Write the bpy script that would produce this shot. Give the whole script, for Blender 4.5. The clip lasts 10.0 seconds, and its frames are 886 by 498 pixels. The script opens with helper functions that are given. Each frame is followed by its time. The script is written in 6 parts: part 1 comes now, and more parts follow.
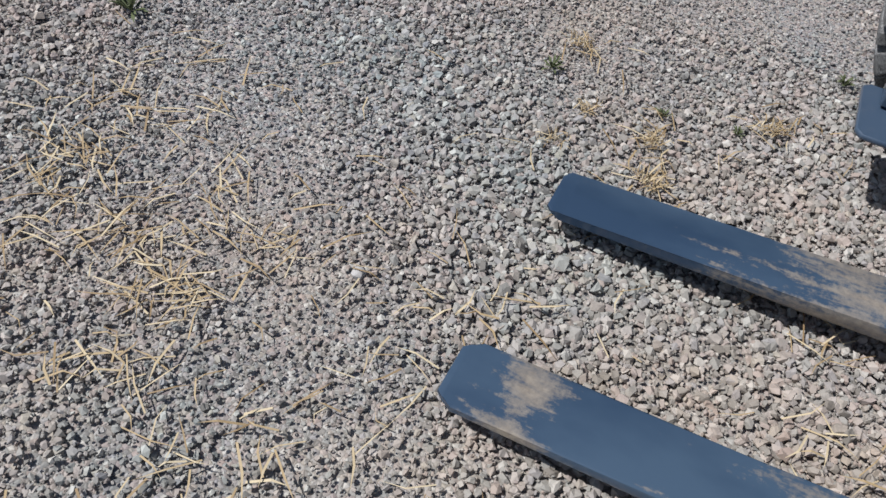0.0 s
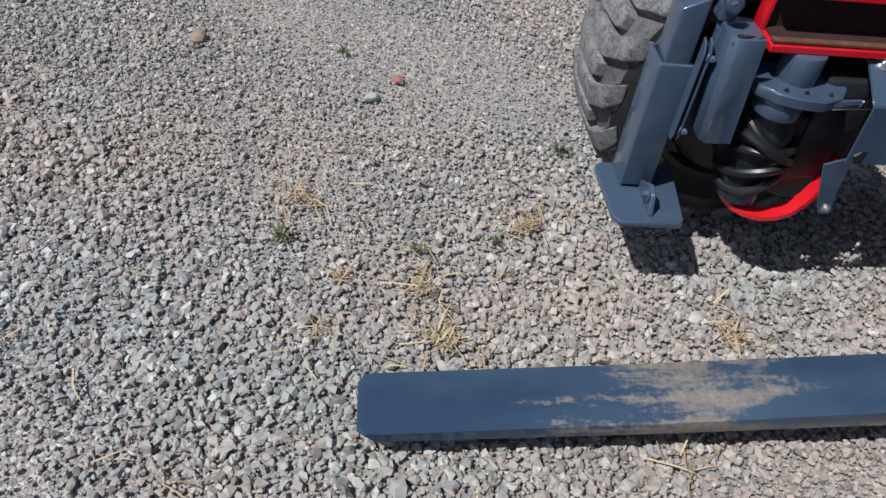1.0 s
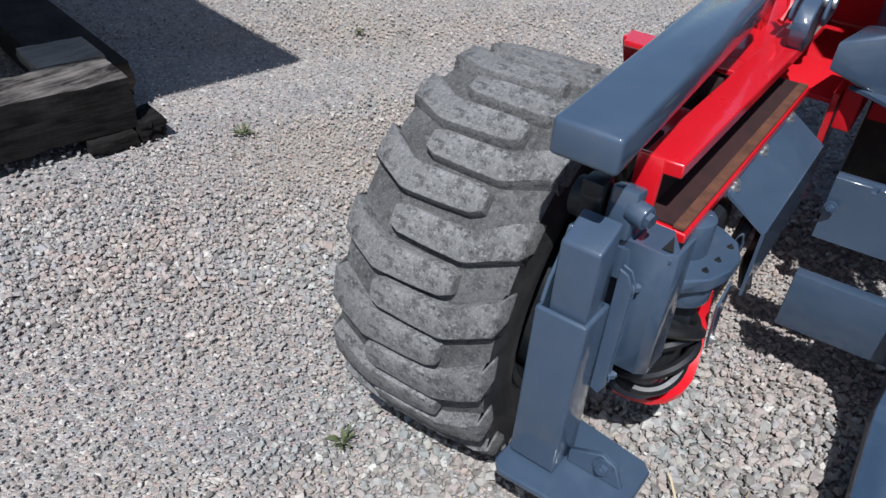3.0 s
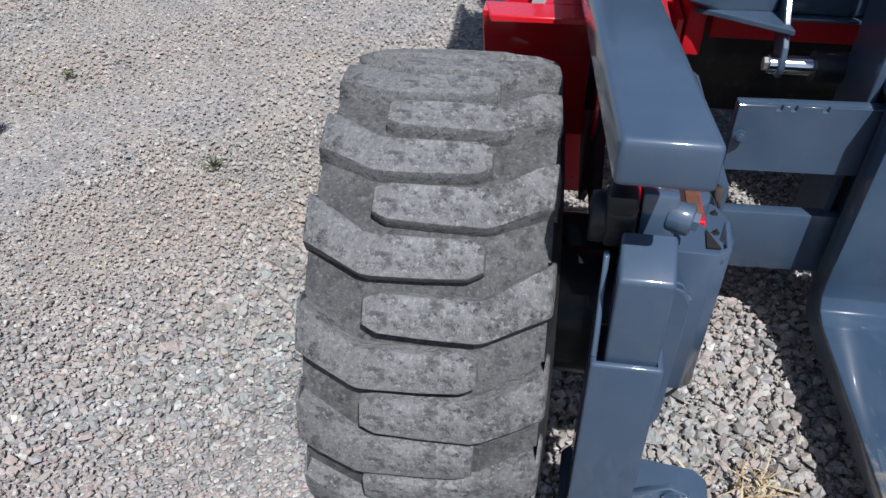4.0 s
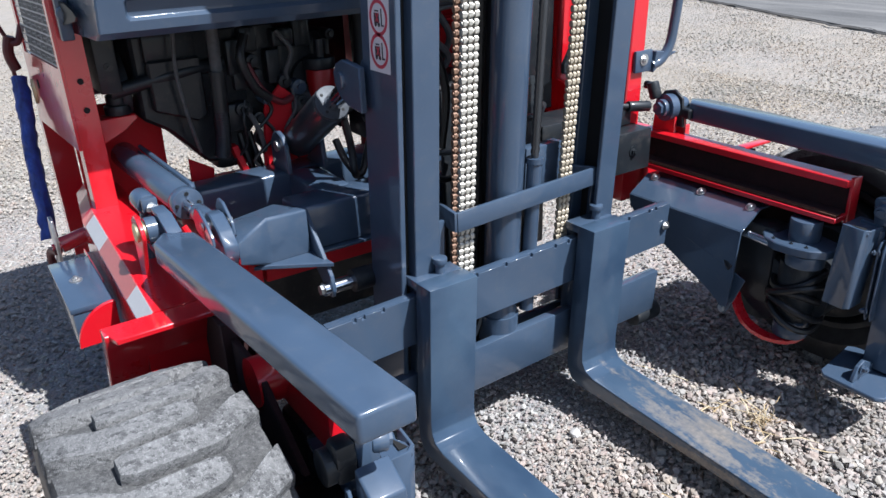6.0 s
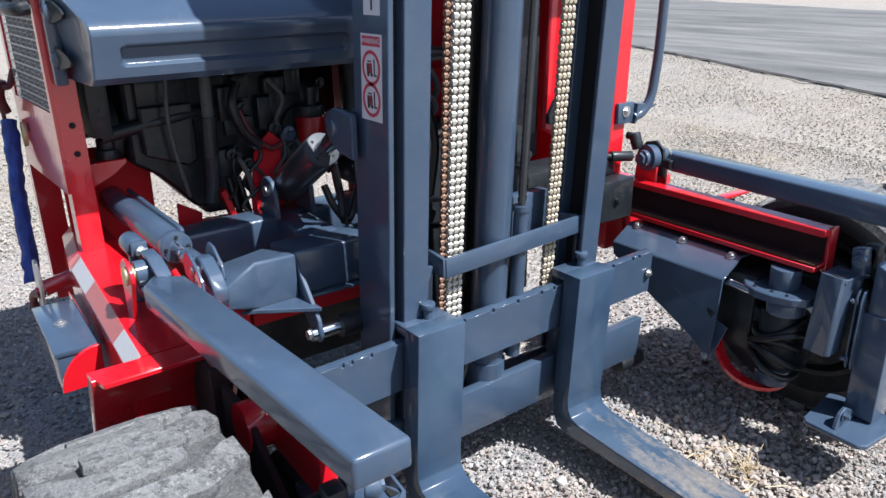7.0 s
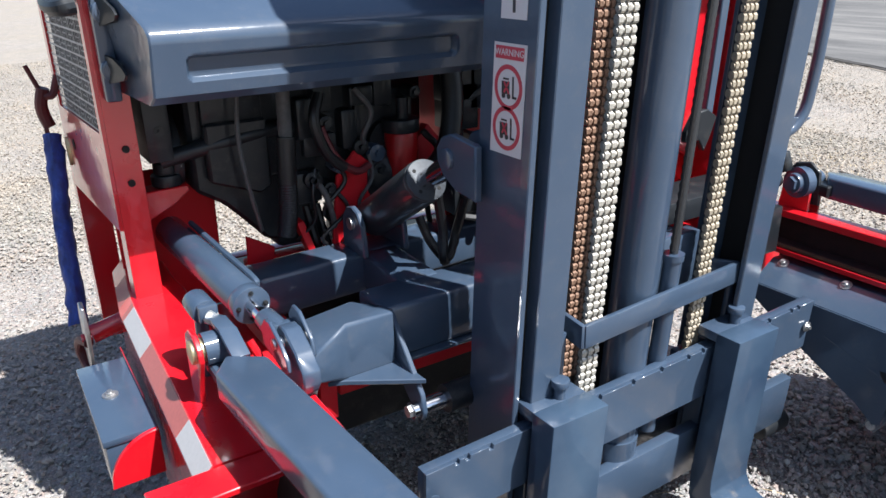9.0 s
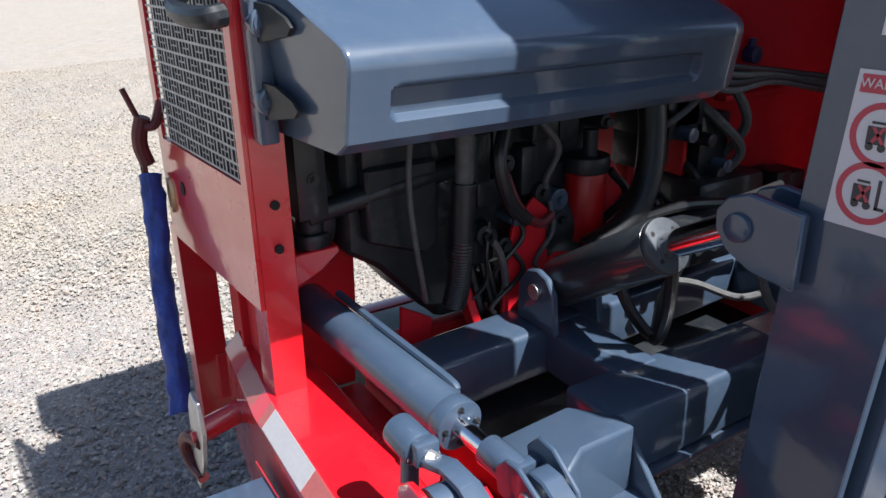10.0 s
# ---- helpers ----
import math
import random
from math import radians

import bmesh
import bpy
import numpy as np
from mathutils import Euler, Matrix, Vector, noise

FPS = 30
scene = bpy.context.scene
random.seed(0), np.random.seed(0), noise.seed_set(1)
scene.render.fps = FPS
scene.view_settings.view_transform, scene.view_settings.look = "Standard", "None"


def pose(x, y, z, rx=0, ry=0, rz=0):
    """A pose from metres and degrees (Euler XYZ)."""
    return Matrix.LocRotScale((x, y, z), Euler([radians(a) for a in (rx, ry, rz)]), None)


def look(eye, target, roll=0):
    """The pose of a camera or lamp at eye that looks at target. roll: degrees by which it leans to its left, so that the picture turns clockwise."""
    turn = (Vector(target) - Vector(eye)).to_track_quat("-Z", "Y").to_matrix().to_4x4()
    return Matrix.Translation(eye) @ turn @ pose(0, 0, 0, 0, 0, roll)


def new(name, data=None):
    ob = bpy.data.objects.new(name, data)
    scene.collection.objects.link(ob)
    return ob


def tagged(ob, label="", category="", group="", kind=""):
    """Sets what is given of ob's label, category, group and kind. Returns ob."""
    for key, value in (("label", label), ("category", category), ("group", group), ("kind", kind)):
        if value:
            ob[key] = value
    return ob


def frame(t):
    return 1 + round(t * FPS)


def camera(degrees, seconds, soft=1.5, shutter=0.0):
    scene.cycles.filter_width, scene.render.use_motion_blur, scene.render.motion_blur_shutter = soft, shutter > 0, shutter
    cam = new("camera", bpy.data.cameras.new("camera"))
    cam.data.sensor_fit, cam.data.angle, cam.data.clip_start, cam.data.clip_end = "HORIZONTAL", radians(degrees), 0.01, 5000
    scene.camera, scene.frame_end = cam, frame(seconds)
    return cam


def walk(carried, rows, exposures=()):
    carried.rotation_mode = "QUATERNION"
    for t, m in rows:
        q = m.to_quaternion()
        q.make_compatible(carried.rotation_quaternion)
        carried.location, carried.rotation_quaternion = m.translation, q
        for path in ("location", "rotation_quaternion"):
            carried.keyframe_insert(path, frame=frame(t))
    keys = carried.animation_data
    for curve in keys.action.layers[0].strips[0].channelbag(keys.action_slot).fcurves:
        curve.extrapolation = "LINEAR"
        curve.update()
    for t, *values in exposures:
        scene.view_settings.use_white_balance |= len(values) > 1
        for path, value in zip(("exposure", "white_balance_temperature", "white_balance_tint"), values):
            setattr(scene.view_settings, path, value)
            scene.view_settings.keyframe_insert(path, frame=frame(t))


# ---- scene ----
cam = camera(61.3, 10.0)

PATH = [
    (0, (1.014, -1.036, 1.319), (-0.176, -1.504, -0.219), 7.0),
    (0.5, (0.923, -1.098, 1.316), (-0.413, -1.255, -0.164), 7.2),
    (1, (0.596, -1.254, 1.331), (-0.823, -1.05, -0.065), 7.6),
    (1.5, (0.377, -1.397, 1.314), (-1.06, -0.847, 0.037), 6.8),
    (2, (0.057, -1.394, 1.311), (-1.276, -0.509, 0.112), 5.8),
    (2.5, (-0.252, -1.449, 1.298), (-1.38, -0.276, 0.135), 5.0),
    (2.7, (-0.346, -1.449, 1.288), (-1.372, -0.193, 0.117), 5.0),
    (3.8, (-0.867, -1.331, 1.206), (-1.281, 0.206, -0.006), 0.9),
    (4, (-0.914, -1.291, 1.199), (-1.159, 0.28, -0.014), -0.0),
    (4.5, (-1.004, -1.203, 1.224), (-0.783, 0.382, 0.024), -1.7),
    (5, (-1.124, -1.312, 1.29), (-0.426, 0.173, 0.147), -2.2),
    (5.5, (-1.174, -1.404, 1.433), (-0.256, 0.096, 0.481), -2.1),
    (6, (-1.197, -1.425, 1.47), (-0.185, 0.097, 0.658), -2.0),
    (7.5, (-1.24, -1.424, 1.48), (-0.146, 0.102, 0.791), -0.6),
    (8, (-1.252, -1.397, 1.485), (-0.18, 0.139, 0.783), -0.5),
    (8.5, (-1.212, -1.258, 1.468), (-0.183, 0.307, 0.767), -0.6),
    (9, (-1.148, -0.967, 1.491), (-0.156, 0.605, 0.753), -1.0),
    (9.5, (-1.273, -0.688, 1.487), (-0.275, 0.878, 0.745), -0.8),
    (10, (-1.256, -0.388, 1.477), (-0.275, 1.195, 0.749), -0.9),
]
walk(cam, [(t, look(eye, target, roll)) for t, eye, target, roll in PATH],
     [(0.0, 0.26, 6150, 10), (2.0, 0.35, 6050, 10), (4.0, 0.52, 5950, 10), (4.5, 0.49, 5950, 10), (5.5, 0.90, 5850, 10), (7.5, 1.16, 6000, 10), (10.0, 1.29, 6200, 10)])

# ---- world and light ----
world = bpy.data.worlds.new("sky")
scene.world = world
world.use_nodes = True
SUN_DIR = Vector((-0.265, 0.60, -1.0)).normalized()
wn = world.node_tree
sky = wn.nodes.new("ShaderNodeTexSky")
sky.sky_type = "NISHITA"
sky.sun_disc = False
sky.sun_elevation = math.asin(-SUN_DIR.z)
sky.sun_rotation = math.atan2(-SUN_DIR.x, -SUN_DIR.y)
wn.links.new(sky.outputs[0], wn.nodes["Background"].inputs[0])
wn.nodes["Background"].inputs[1].default_value = 0.070
sun = new("sun", bpy.data.lights.new("sun", "SUN"))
sun.data.energy, sun.data.angle, sun.data.color = 4.55, radians(0.55), (1.0, 0.975, 0.94)
sun.rotation_mode = "QUATERNION"
sun.rotation_quaternion = SUN_DIR.to_track_quat("-Z", "Y")
sun.location = (0, -4, 8)


# ---- materials ----
def nodes_of(name):
    m = bpy.data.materials.new(name)
    m.use_nodes = True
    t = m.node_tree
    return m, t, t.nodes["Principled BSDF"]


def add(t, kind, **values):
    n = t.nodes.new(kind)
    for k, v in values.items():
        n.inputs[k.replace("_", " ")].default_value = v
    return n


def coords(t, scale):
    c = t.nodes.new("ShaderNodeTexCoord")
    mp = t.nodes.new("ShaderNodeMapping")
    mp.inputs["Scale"].default_value = scale if isinstance(scale, tuple) else (scale,) * 3
    t.links.new(c.outputs["Object"], mp.inputs[0])
    return mp.outputs[0]


def ramp(t, fac, stops):
    r = t.nodes.new("ShaderNodeValToRGB")
    e = r.color_ramp.elements
    while len(e) < len(stops):
        e.new(0.5)
    for el, (p, c) in zip(e, stops):
        el.position, el.color = p, (*c, 1.0)
    t.links.new(fac, r.inputs[0])
    return r.outputs[0]


def mix(t, fac, a, b, blend="MIX"):
    m = t.nodes.new("ShaderNodeMix")
    m.data_type, m.blend_type = "RGBA", blend
    for v, i in ((fac, 0), (a, 6), (b, 7)):
        if isinstance(v, (int, float)):
            m.inputs[i].default_value = v
        elif isinstance(v, tuple):
            m.inputs[i].default_value = (*v, 1.0)
        else:
            t.links.new(v, m.inputs[i])
    return m.outputs[2]


def noise_tex(t, scale, detail=4.0, rough=0.6, stretch=(1, 1, 1)):
    n = add(t, "ShaderNodeTexNoise", Scale=scale, Detail=detail, Roughness=rough)
    t.links.new(coords(t, stretch), n.inputs["Vector"])
    return n.outputs["Fac"]


def bump(t, p, height, strength, distance):
    b = add(t, "ShaderNodeBump", Strength=strength, Distance=distance)
    t.links.new(height, b.inputs["Height"])
    t.links.new(b.outputs[0], p.inputs["Normal"])


def paint(name, base, worn, rough=0.28, dust=0.12, coat=0.4, dust_colour=(0.22, 0.19, 0.155), gloss=0.5, coat_ior=1.7, coat_rough=0.06):
    """Sprayed machine paint: orange-peel relief, thin uneven dust, a few dull patches."""
    m, t, p = nodes_of(name)
    big, fine = noise_tex(t, 7.0, 5.0, 0.65), noise_tex(t, 90.0, 3.0, 0.6)
    body = mix(t, ramp(t, big, [(0.35, (0, 0, 0)), (0.75, (1, 1, 1))]), base, worn)
    grime = ramp(t, noise_tex(t, 22.0, 8.0, 0.75), [(0.52, (0, 0, 0)), (0.80, (dust, dust, dust))])
    t.links.new(mix(t, grime, body, dust_colour), p.inputs["Base Color"])
    t.links.new(ramp(t, big, [(0.3, (rough,) * 3), (0.8, (rough + 0.22,) * 3)]), p.inputs["Roughness"])
    p.inputs["Coat Weight"].default_value = coat
    p.inputs["Coat IOR"].default_value = coat_ior
    p.inputs["Specular IOR Level"].default_value = gloss
    p.inputs["Coat Roughness"].default_value = coat_rough
    bump(t, p, fine, 0.10, 0.0008)
    # the lacquer is slightly wavy, as on hand-sprayed steel
    wave = add(t, "ShaderNodeBump", Strength=0.45, Distance=0.0022)
    t.links.new(mix(t, 0.6, noise_tex(t, 38.0, 3.0, 0.55), noise_tex(t, 9.0, 3.0, 0.5)), wave.inputs["Height"])
    t.links.new(wave.outputs[0], p.inputs["Coat Normal"])
    return m


def plain(name, base, rough=0.5, metal=0.0, vary=0.25, scale=30.0, relief=0.15, depth=0.001):
    m, t, p = nodes_of(name)
    n = noise_tex(t, scale, 5.0, 0.65)
    lo = tuple(c * (1 - vary) for c in base)
    hi = tuple(min(1.0, c * (1 + vary)) for c in base)
    t.links.new(ramp(t, n, [(0.3, lo), (0.7, hi)]), p.inputs["Base Color"])
    p.inputs["Roughness"].default_value = rough
    p.inputs["Metallic"].default_value = metal
    bump(t, p, n, relief, depth)
    return m


GREY = paint("slate_grey_paint", (0.038, 0.061, 0.098), (0.046, 0.071, 0.110), 0.42, 0.12, 1.0, gloss=0.25, coat_ior=1.5, coat_rough=0.11)
RED = paint("red_paint", (0.56, 0.006, 0.014), (0.50, 0.007, 0.014), 0.24, 0.05, 1.0, coat_ior=1.5)
INNER_RED = paint("satin_red_inner_paint", (0.52, 0.006, 0.014), (0.48, 0.007, 0.014), 0.50, 0.08, 0.0, gloss=0.3)
DARK = paint("black_grey_engine_paint", (0.007, 0.0095, 0.0125), (0.013, 0.0155, 0.0185), 0.42, 0.18, 0.12, gloss=0.35)
CHROME = plain("chrome", (0.72, 0.72, 0.74), 0.13, 1.0, 0.06)
STEEL = plain("galvanised_steel", (0.55, 0.55, 0.54), 0.38, 0.9, 0.15)
BRASS = plain("brass_plated_pin", (0.55, 0.47, 0.28), 0.42, 0.85, 0.2)
HOSE = plain("black_hose_rubber", (0.009, 0.009, 0.010), 0.40, 0.0, 0.3, 60, 0.3)
HOSE_GREY = plain("dusty_grey_hose_rubber", (0.072, 0.072, 0.072), 0.6, 0.0, 0.3, 60, 0.3)
MAROON = plain("maroon_hose", (0.115, 0.014, 0.018), 0.4)
# Black that stands in for the shade in holes, slots, seams and openings.
HOLE = plain("recess_shade", (0.004, 0.004, 0.004), 0.8)
WHITE = plain("white_paint", (0.562, 0.562, 0.576), 0.45, 0.0, 0.05, 12)
LABEL_WHITE = plain("label_white", (0.576, 0.569, 0.576), 0.35, 0.0, 0.03)
LABEL_RED = plain("label_red", (0.446, 0.036, 0.065), 0.35, 0.0, 0.05)
LABEL_BLACK = plain("label_black", (0.025, 0.025, 0.03), 0.4)
TAPE_WHITE = plain("white_reflective_tape", (0.37, 0.36, 0.36), 0.3, 0.0, 0.06, 120)
TAPE_RED = plain("red_reflective_tape", (0.34, 0.085, 0.075), 0.3, 0.0, 0.1, 120)
RUSTY = plain("rust_brown_primer", (0.094, 0.037, 0.02), 0.75, 0.0, 0.45, 45, 0.4)
# Red steel in shade, inside beams and yoke, painted as near-black maroon.
INNER_SHADE = plain("maroon_inner_shade", (0.022, 0.005, 0.005), 0.9, 0.0, 0.4, 30)
CHAIN_CLEAN = plain("worn_steel_chain", (0.47, 0.44, 0.38), 0.48, 0.55, 0.4, 140)
CHAIN_RUST = plain("rusty_chain", (0.25, 0.15, 0.10), 0.6, 0.35, 0.5, 90)
CHAIN_TAN = plain("tarnished_chain", (0.42, 0.36, 0.27), 0.5, 0.5, 0.3, 60)
SHACKLE = plain("dark_red_iron", (0.094, 0.018, 0.02), 0.5, 0.2, 0.3)
STONE_RED = plain("reddish_stone", (0.259, 0.115, 0.086), 0.85, 0.0, 0.25, 60, 0.5, 0.003)
STONE_PALE = plain("pale_stone", (0.374, 0.353, 0.331), 0.85, 0.0, 0.15, 60, 0.5, 0.003)
GRASS_GREEN = plain("weed_green", (0.085, 0.10, 0.04), 0.7, 0.0, 0.3, 20)


def fork_steel():
    """Grey paint on the forks, rubbed through to bare and dusty tan in patches."""
    m, t, p = nodes_of("scuffed_fork_paint")
    big, fine = noise_tex(t, 19.0, 8.0, 0.72, (1.0, 0.22, 1.0)), noise_tex(t, 60.0, 4.0, 0.7)
    tan = mix(t, fine, (0.144, 0.104, 0.065), (0.331, 0.288, 0.23))
    # the rubbed patches lie about the middle of the blade and near its tip
    c = t.nodes.new("ShaderNodeTexCoord")
    s = t.nodes.new("ShaderNodeSeparateXYZ")
    t.links.new(c.outputs["Object"], s.inputs[0])

    def about(place, reach):
        d = t.nodes.new("ShaderNodeMath")
        d.operation = "SUBTRACT"
        t.links.new(s.outputs["Y"], d.inputs[0])
        d.inputs[1].default_value = place
        a = t.nodes.new("ShaderNodeMath")
        a.operation = "ABSOLUTE"
        t.links.new(d.outputs[0], a.inputs[0])
        r = add(t, "ShaderNodeMapRange")
        for i, v in ((1, 0.0), (2, reach), (3, 1.0), (4, 0.0)):
            r.inputs[i].default_value = v
        t.links.new(a.outputs[0], r.inputs[0])
        return r.outputs[0]

    second = add(t, "ShaderNodeMapRange")
    for i, v in ((1, 0.0), (2, 0.05), (3, 0.0), (4, 1.0)):
        second.inputs[i].default_value = v
    t.links.new(s.outputs["X"], second.inputs[0])
    where = mix(t, second.outputs[0], about(-0.62, 0.42), mix(t, 1.0, about(-0.45, 0.50), about(-1.12, 0.14), "ADD"))
    wear = mix(t, 0.24, mix(t, 0.22, big, fine), where, "ADD")
    patch = ramp(t, wear, [(0.635, (0, 0, 0)), (0.70, (0.55, 0.55, 0.55)), (0.82, (0.9, 0.9, 0.9))])
    low = add(t, "ShaderNodeMapRange")
    for i, v in ((1, 0.25), (2, 0.12), (3, 0.0), (4, 1.0)):
        low.inputs[i].default_value = v
    t.links.new(s.outputs["Z"], low.inputs[0])
    f = mix(t, 1.0, patch, low.outputs[0], "MULTIPLY")
    # Broad paler and darker blue zones stand in for cloudy reflections in the paint.
    t.links.new(mix(t, f, mix(t, ramp(t, noise_tex(t, 3.2, 5.0, 0.6, (1.0, 0.5, 1.0)), [(0.36, (0, 0, 0)), (0.62, (1, 1, 1))]), (0.023, 0.042, 0.074), (0.046, 0.074, 0.112)), tan), p.inputs["Base Color"])
    t.links.new(ramp(t, f, [(0.0, (0.30,) * 3), (1.0, (0.8,) * 3)]), p.inputs["Roughness"])
    p.inputs["Coat Weight"].default_value = 0.5
    bump(t, p, fine, 0.15, 0.0008)
    p.inputs["Specular IOR Level"].default_value = 0.25
    return m


FORK = fork_steel()


def rubber(dust=1.0):
    """Tyre rubber under dried dust; the bars' faces are paler than the grooves."""
    m, t, p = nodes_of("dusty_tyre_rubber")
    a, b = noise_tex(t, 9.0, 6.0, 0.7), noise_tex(t, 130.0, 6.0, 0.8)
    spots = mix(t, 1.0, ramp(t, noise_tex(t, 120.0, 5.0, 0.7), [(0.55, (0, 0, 0)), (0.62, (0.5, 0.5, 0.5))]), ramp(t, noise_tex(t, 48.0, 6.0, 0.75), [(0.51, (0, 0, 0)), (0.58, (0.6, 0.6, 0.6))]), "ADD")
    pale = ramp(t, noise_tex(t, 190.0, 4.0, 0.7), [(0.55, (0, 0, 0)), (0.64, (0.45, 0.45, 0.45))])
    base = ramp(t, mix(t, 0.5, a, b), [(0.34, tuple(c * dust for c in (0.064, 0.063, 0.063))), (0.50, tuple(c * dust for c in (0.126, 0.124, 0.121))), (0.64, tuple(c * dust for c in (0.200, 0.197, 0.192)))])
    body = mix(t, spots, base, (0.036, 0.035, 0.036))
    t.links.new(mix(t, pale, body, tuple(c * dust for c in (0.30, 0.297, 0.292))), p.inputs["Base Color"])
    p.inputs["Roughness"].default_value = 0.85
    bump(t, p, b, 1.0, 0.004)
    return m


RUBBER, RUBBER_BASE = rubber(1.27), rubber(0.72)
RUBBER_SIDE = plain("tyre_sidewall_rubber", (0.022, 0.0215, 0.022), 0.5, 0.0, 0.45, 40, 0.3)


def stone_mix(t, rnd):
    """Crushed rock of several kinds: grey, mauve, buff, bluish, a few nearly white and a few dark ones."""
    return ramp(t, rnd, [(0.0, (0.120, 0.112, 0.112)), (0.09, (0.215, 0.206, 0.200)), (0.20, (0.262, 0.270, 0.268)), (0.31, (0.322, 0.304, 0.290)), (0.42, (0.300, 0.250, 0.246)), (0.53, (0.350, 0.318, 0.276)),
                         (0.64, (0.268, 0.262, 0.278)), (0.75, (0.378, 0.346, 0.330)), (0.85, (0.330, 0.262, 0.240)), (0.94, (0.500, 0.482, 0.455)), (1.0, (0.400, 0.392, 0.372))])


def dirt_mask(t):
    """Where fine pale dust lies between the stones: large patches, more of it on the driven part of the yard."""
    patches = ramp(t, noise_tex(t, 0.55, 5.0, 0.6), [(0.40, (0, 0, 0)), (0.64, (1, 1, 1))])
    c = t.nodes.new("ShaderNodeTexCoord")
    d = t.nodes.new("ShaderNodeVectorMath")
    d.operation = "DISTANCE"
    d.inputs[1].default_value = (-1.5, -0.6, 0)
    t.links.new(c.outputs["Object"], d.inputs[0])
    r = t.nodes.new("ShaderNodeMapRange")
    r.inputs[1].default_value, r.inputs[2].default_value = 1.9, 5.0
    t.links.new(d.outputs["Value"], r.inputs[0])
    return mix(t, r.outputs[0], mix(t, 0.50, (0, 0, 0), patches), mix(t, 0.7, patches, (1, 1, 1)))


def mottle(t):
    """Coarser and finer, damper and drier spots of the yard."""
    a = ramp(t, noise_tex(t, 4.5, 6.0, 0.7), [(0.34, (0.84, 0.85, 0.86)), (0.52, (1.0, 0.99, 0.98)), (0.68, (1.12, 1.09, 1.05))])
    b = ramp(t, noise_tex(t, 42.0, 4.0, 0.75), [(0.36, (0.78, 0.78, 0.79)), (0.48, (1.0, 1.0, 1.0)), (0.70, (1.10, 1.09, 1.08))])
    return mix(t, 1.0, a, b, "MULTIPLY")


def gravel_stones():
    m, t, p = nodes_of("crushed_stone")
    g = t.nodes.new("ShaderNodeNewGeometry")
    fine = noise_tex(t, 160.0, 4.0, 0.7)
    body = mix(t, 1.0, stone_mix(t, g.outputs["Random Per Island"]), ramp(t, fine, [(0.3, (0.84, 0.84, 0.84)), (0.7, (1.10, 1.09, 1.08))]), "MULTIPLY")
    tint = mix(t, 1.0, body, ramp(t, noise_tex(t, 1.1, 3.0, 0.5), [(0.36, (0.91, 0.965, 0.945)), (0.50, (1.01, 0.99, 0.975)), (0.66, (1.08, 0.97, 0.92))]), "MULTIPLY")
    t.links.new(mix(t, mix(t, 0.74, (0, 0, 0), dirt_mask(t)), tint, mix(t, 1.0, mottle(t), (0.322, 0.278, 0.206), "MULTIPLY")), p.inputs["Base Color"])
    p.inputs["Roughness"].default_value = 0.9
    bump(t, p, fine, 0.35, 0.002)
    return m


def gravel_ground():
    m, t, p = nodes_of("gravel_bed")
    v = t.nodes.new("ShaderNodeTexVoronoi")
    v.inputs["Scale"].default_value = 85.0
    t.links.new(coords(t, 1.0), v.inputs["Vector"])
    e = t.nodes.new("ShaderNodeTexVoronoi")
    e.feature = "DISTANCE_TO_EDGE"
    e.inputs["Scale"].default_value = 85.0
    t.links.new(coords(t, 1.0), e.inputs["Vector"])
    sep = t.nodes.new("ShaderNodeSeparateColor")
    t.links.new(v.outputs["Color"], sep.inputs[0])
    cell = stone_mix(t, sep.outputs[0])
    # Cell rims are darkened in the colour for the shade between stones.
    edge = ramp(t, e.outputs["Distance"], [(0.0, (0.62, 0.62, 0.62)), (0.13, (1, 1, 1))])
    body = mix(t, 1.0, mix(t, 1.0, cell, edge, "MULTIPLY"), mottle(t), "MULTIPLY")
    t.links.new(mix(t, mix(t, 0.6, (0, 0, 0), dirt_mask(t)), body, mix(t, 1.0, mottle(t), (0.288, 0.246, 0.180), "MULTIPLY")), p.inputs["Base Color"])
    p.inputs["Roughness"].default_value = 0.92
    bump(t, p, e.outputs["Distance"], 0.8, 0.008)
    return m


def asphalt():
    m, t, p = nodes_of("worn_asphalt")
    streak, fine = noise_tex(t, 1.6, 7.0, 0.7, (1.6, 0.22, 1.0)), noise_tex(t, 60.0, 4.0, 0.8)
    c = ramp(t, streak, [(0.36, (0.080, 0.076, 0.071)), (0.50, (0.125, 0.119, 0.110)), (0.64, (0.185, 0.174, 0.158))])
    t.links.new(mix(t, 1.0, c, ramp(t, fine, [(0.3, (0.8,) * 3), (0.7, (1.15,) * 3)]), "MULTIPLY"), p.inputs["Base Color"])
    p.inputs["Roughness"].default_value = 0.85
    bump(t, p, fine, 0.4, 0.004)
    return m


def timber(name, dark, light, stretch, low=0.33, high=0.68):
    m, t, p = nodes_of(name)
    grain, blot = noise_tex(t, 26.0, 6.0, 0.7, stretch), noise_tex(t, 6.0, 5.0, 0.6)
    c = ramp(t, mix(t, 0.4, grain, blot), [(low, dark), (high, light)])
    t.links.new(c, p.inputs["Base Color"])
    p.inputs["Roughness"].default_value = 0.88
    bump(t, p, grain, 0.7, 0.006)
    p.inputs["Specular IOR Level"].default_value = 0.1
    return m


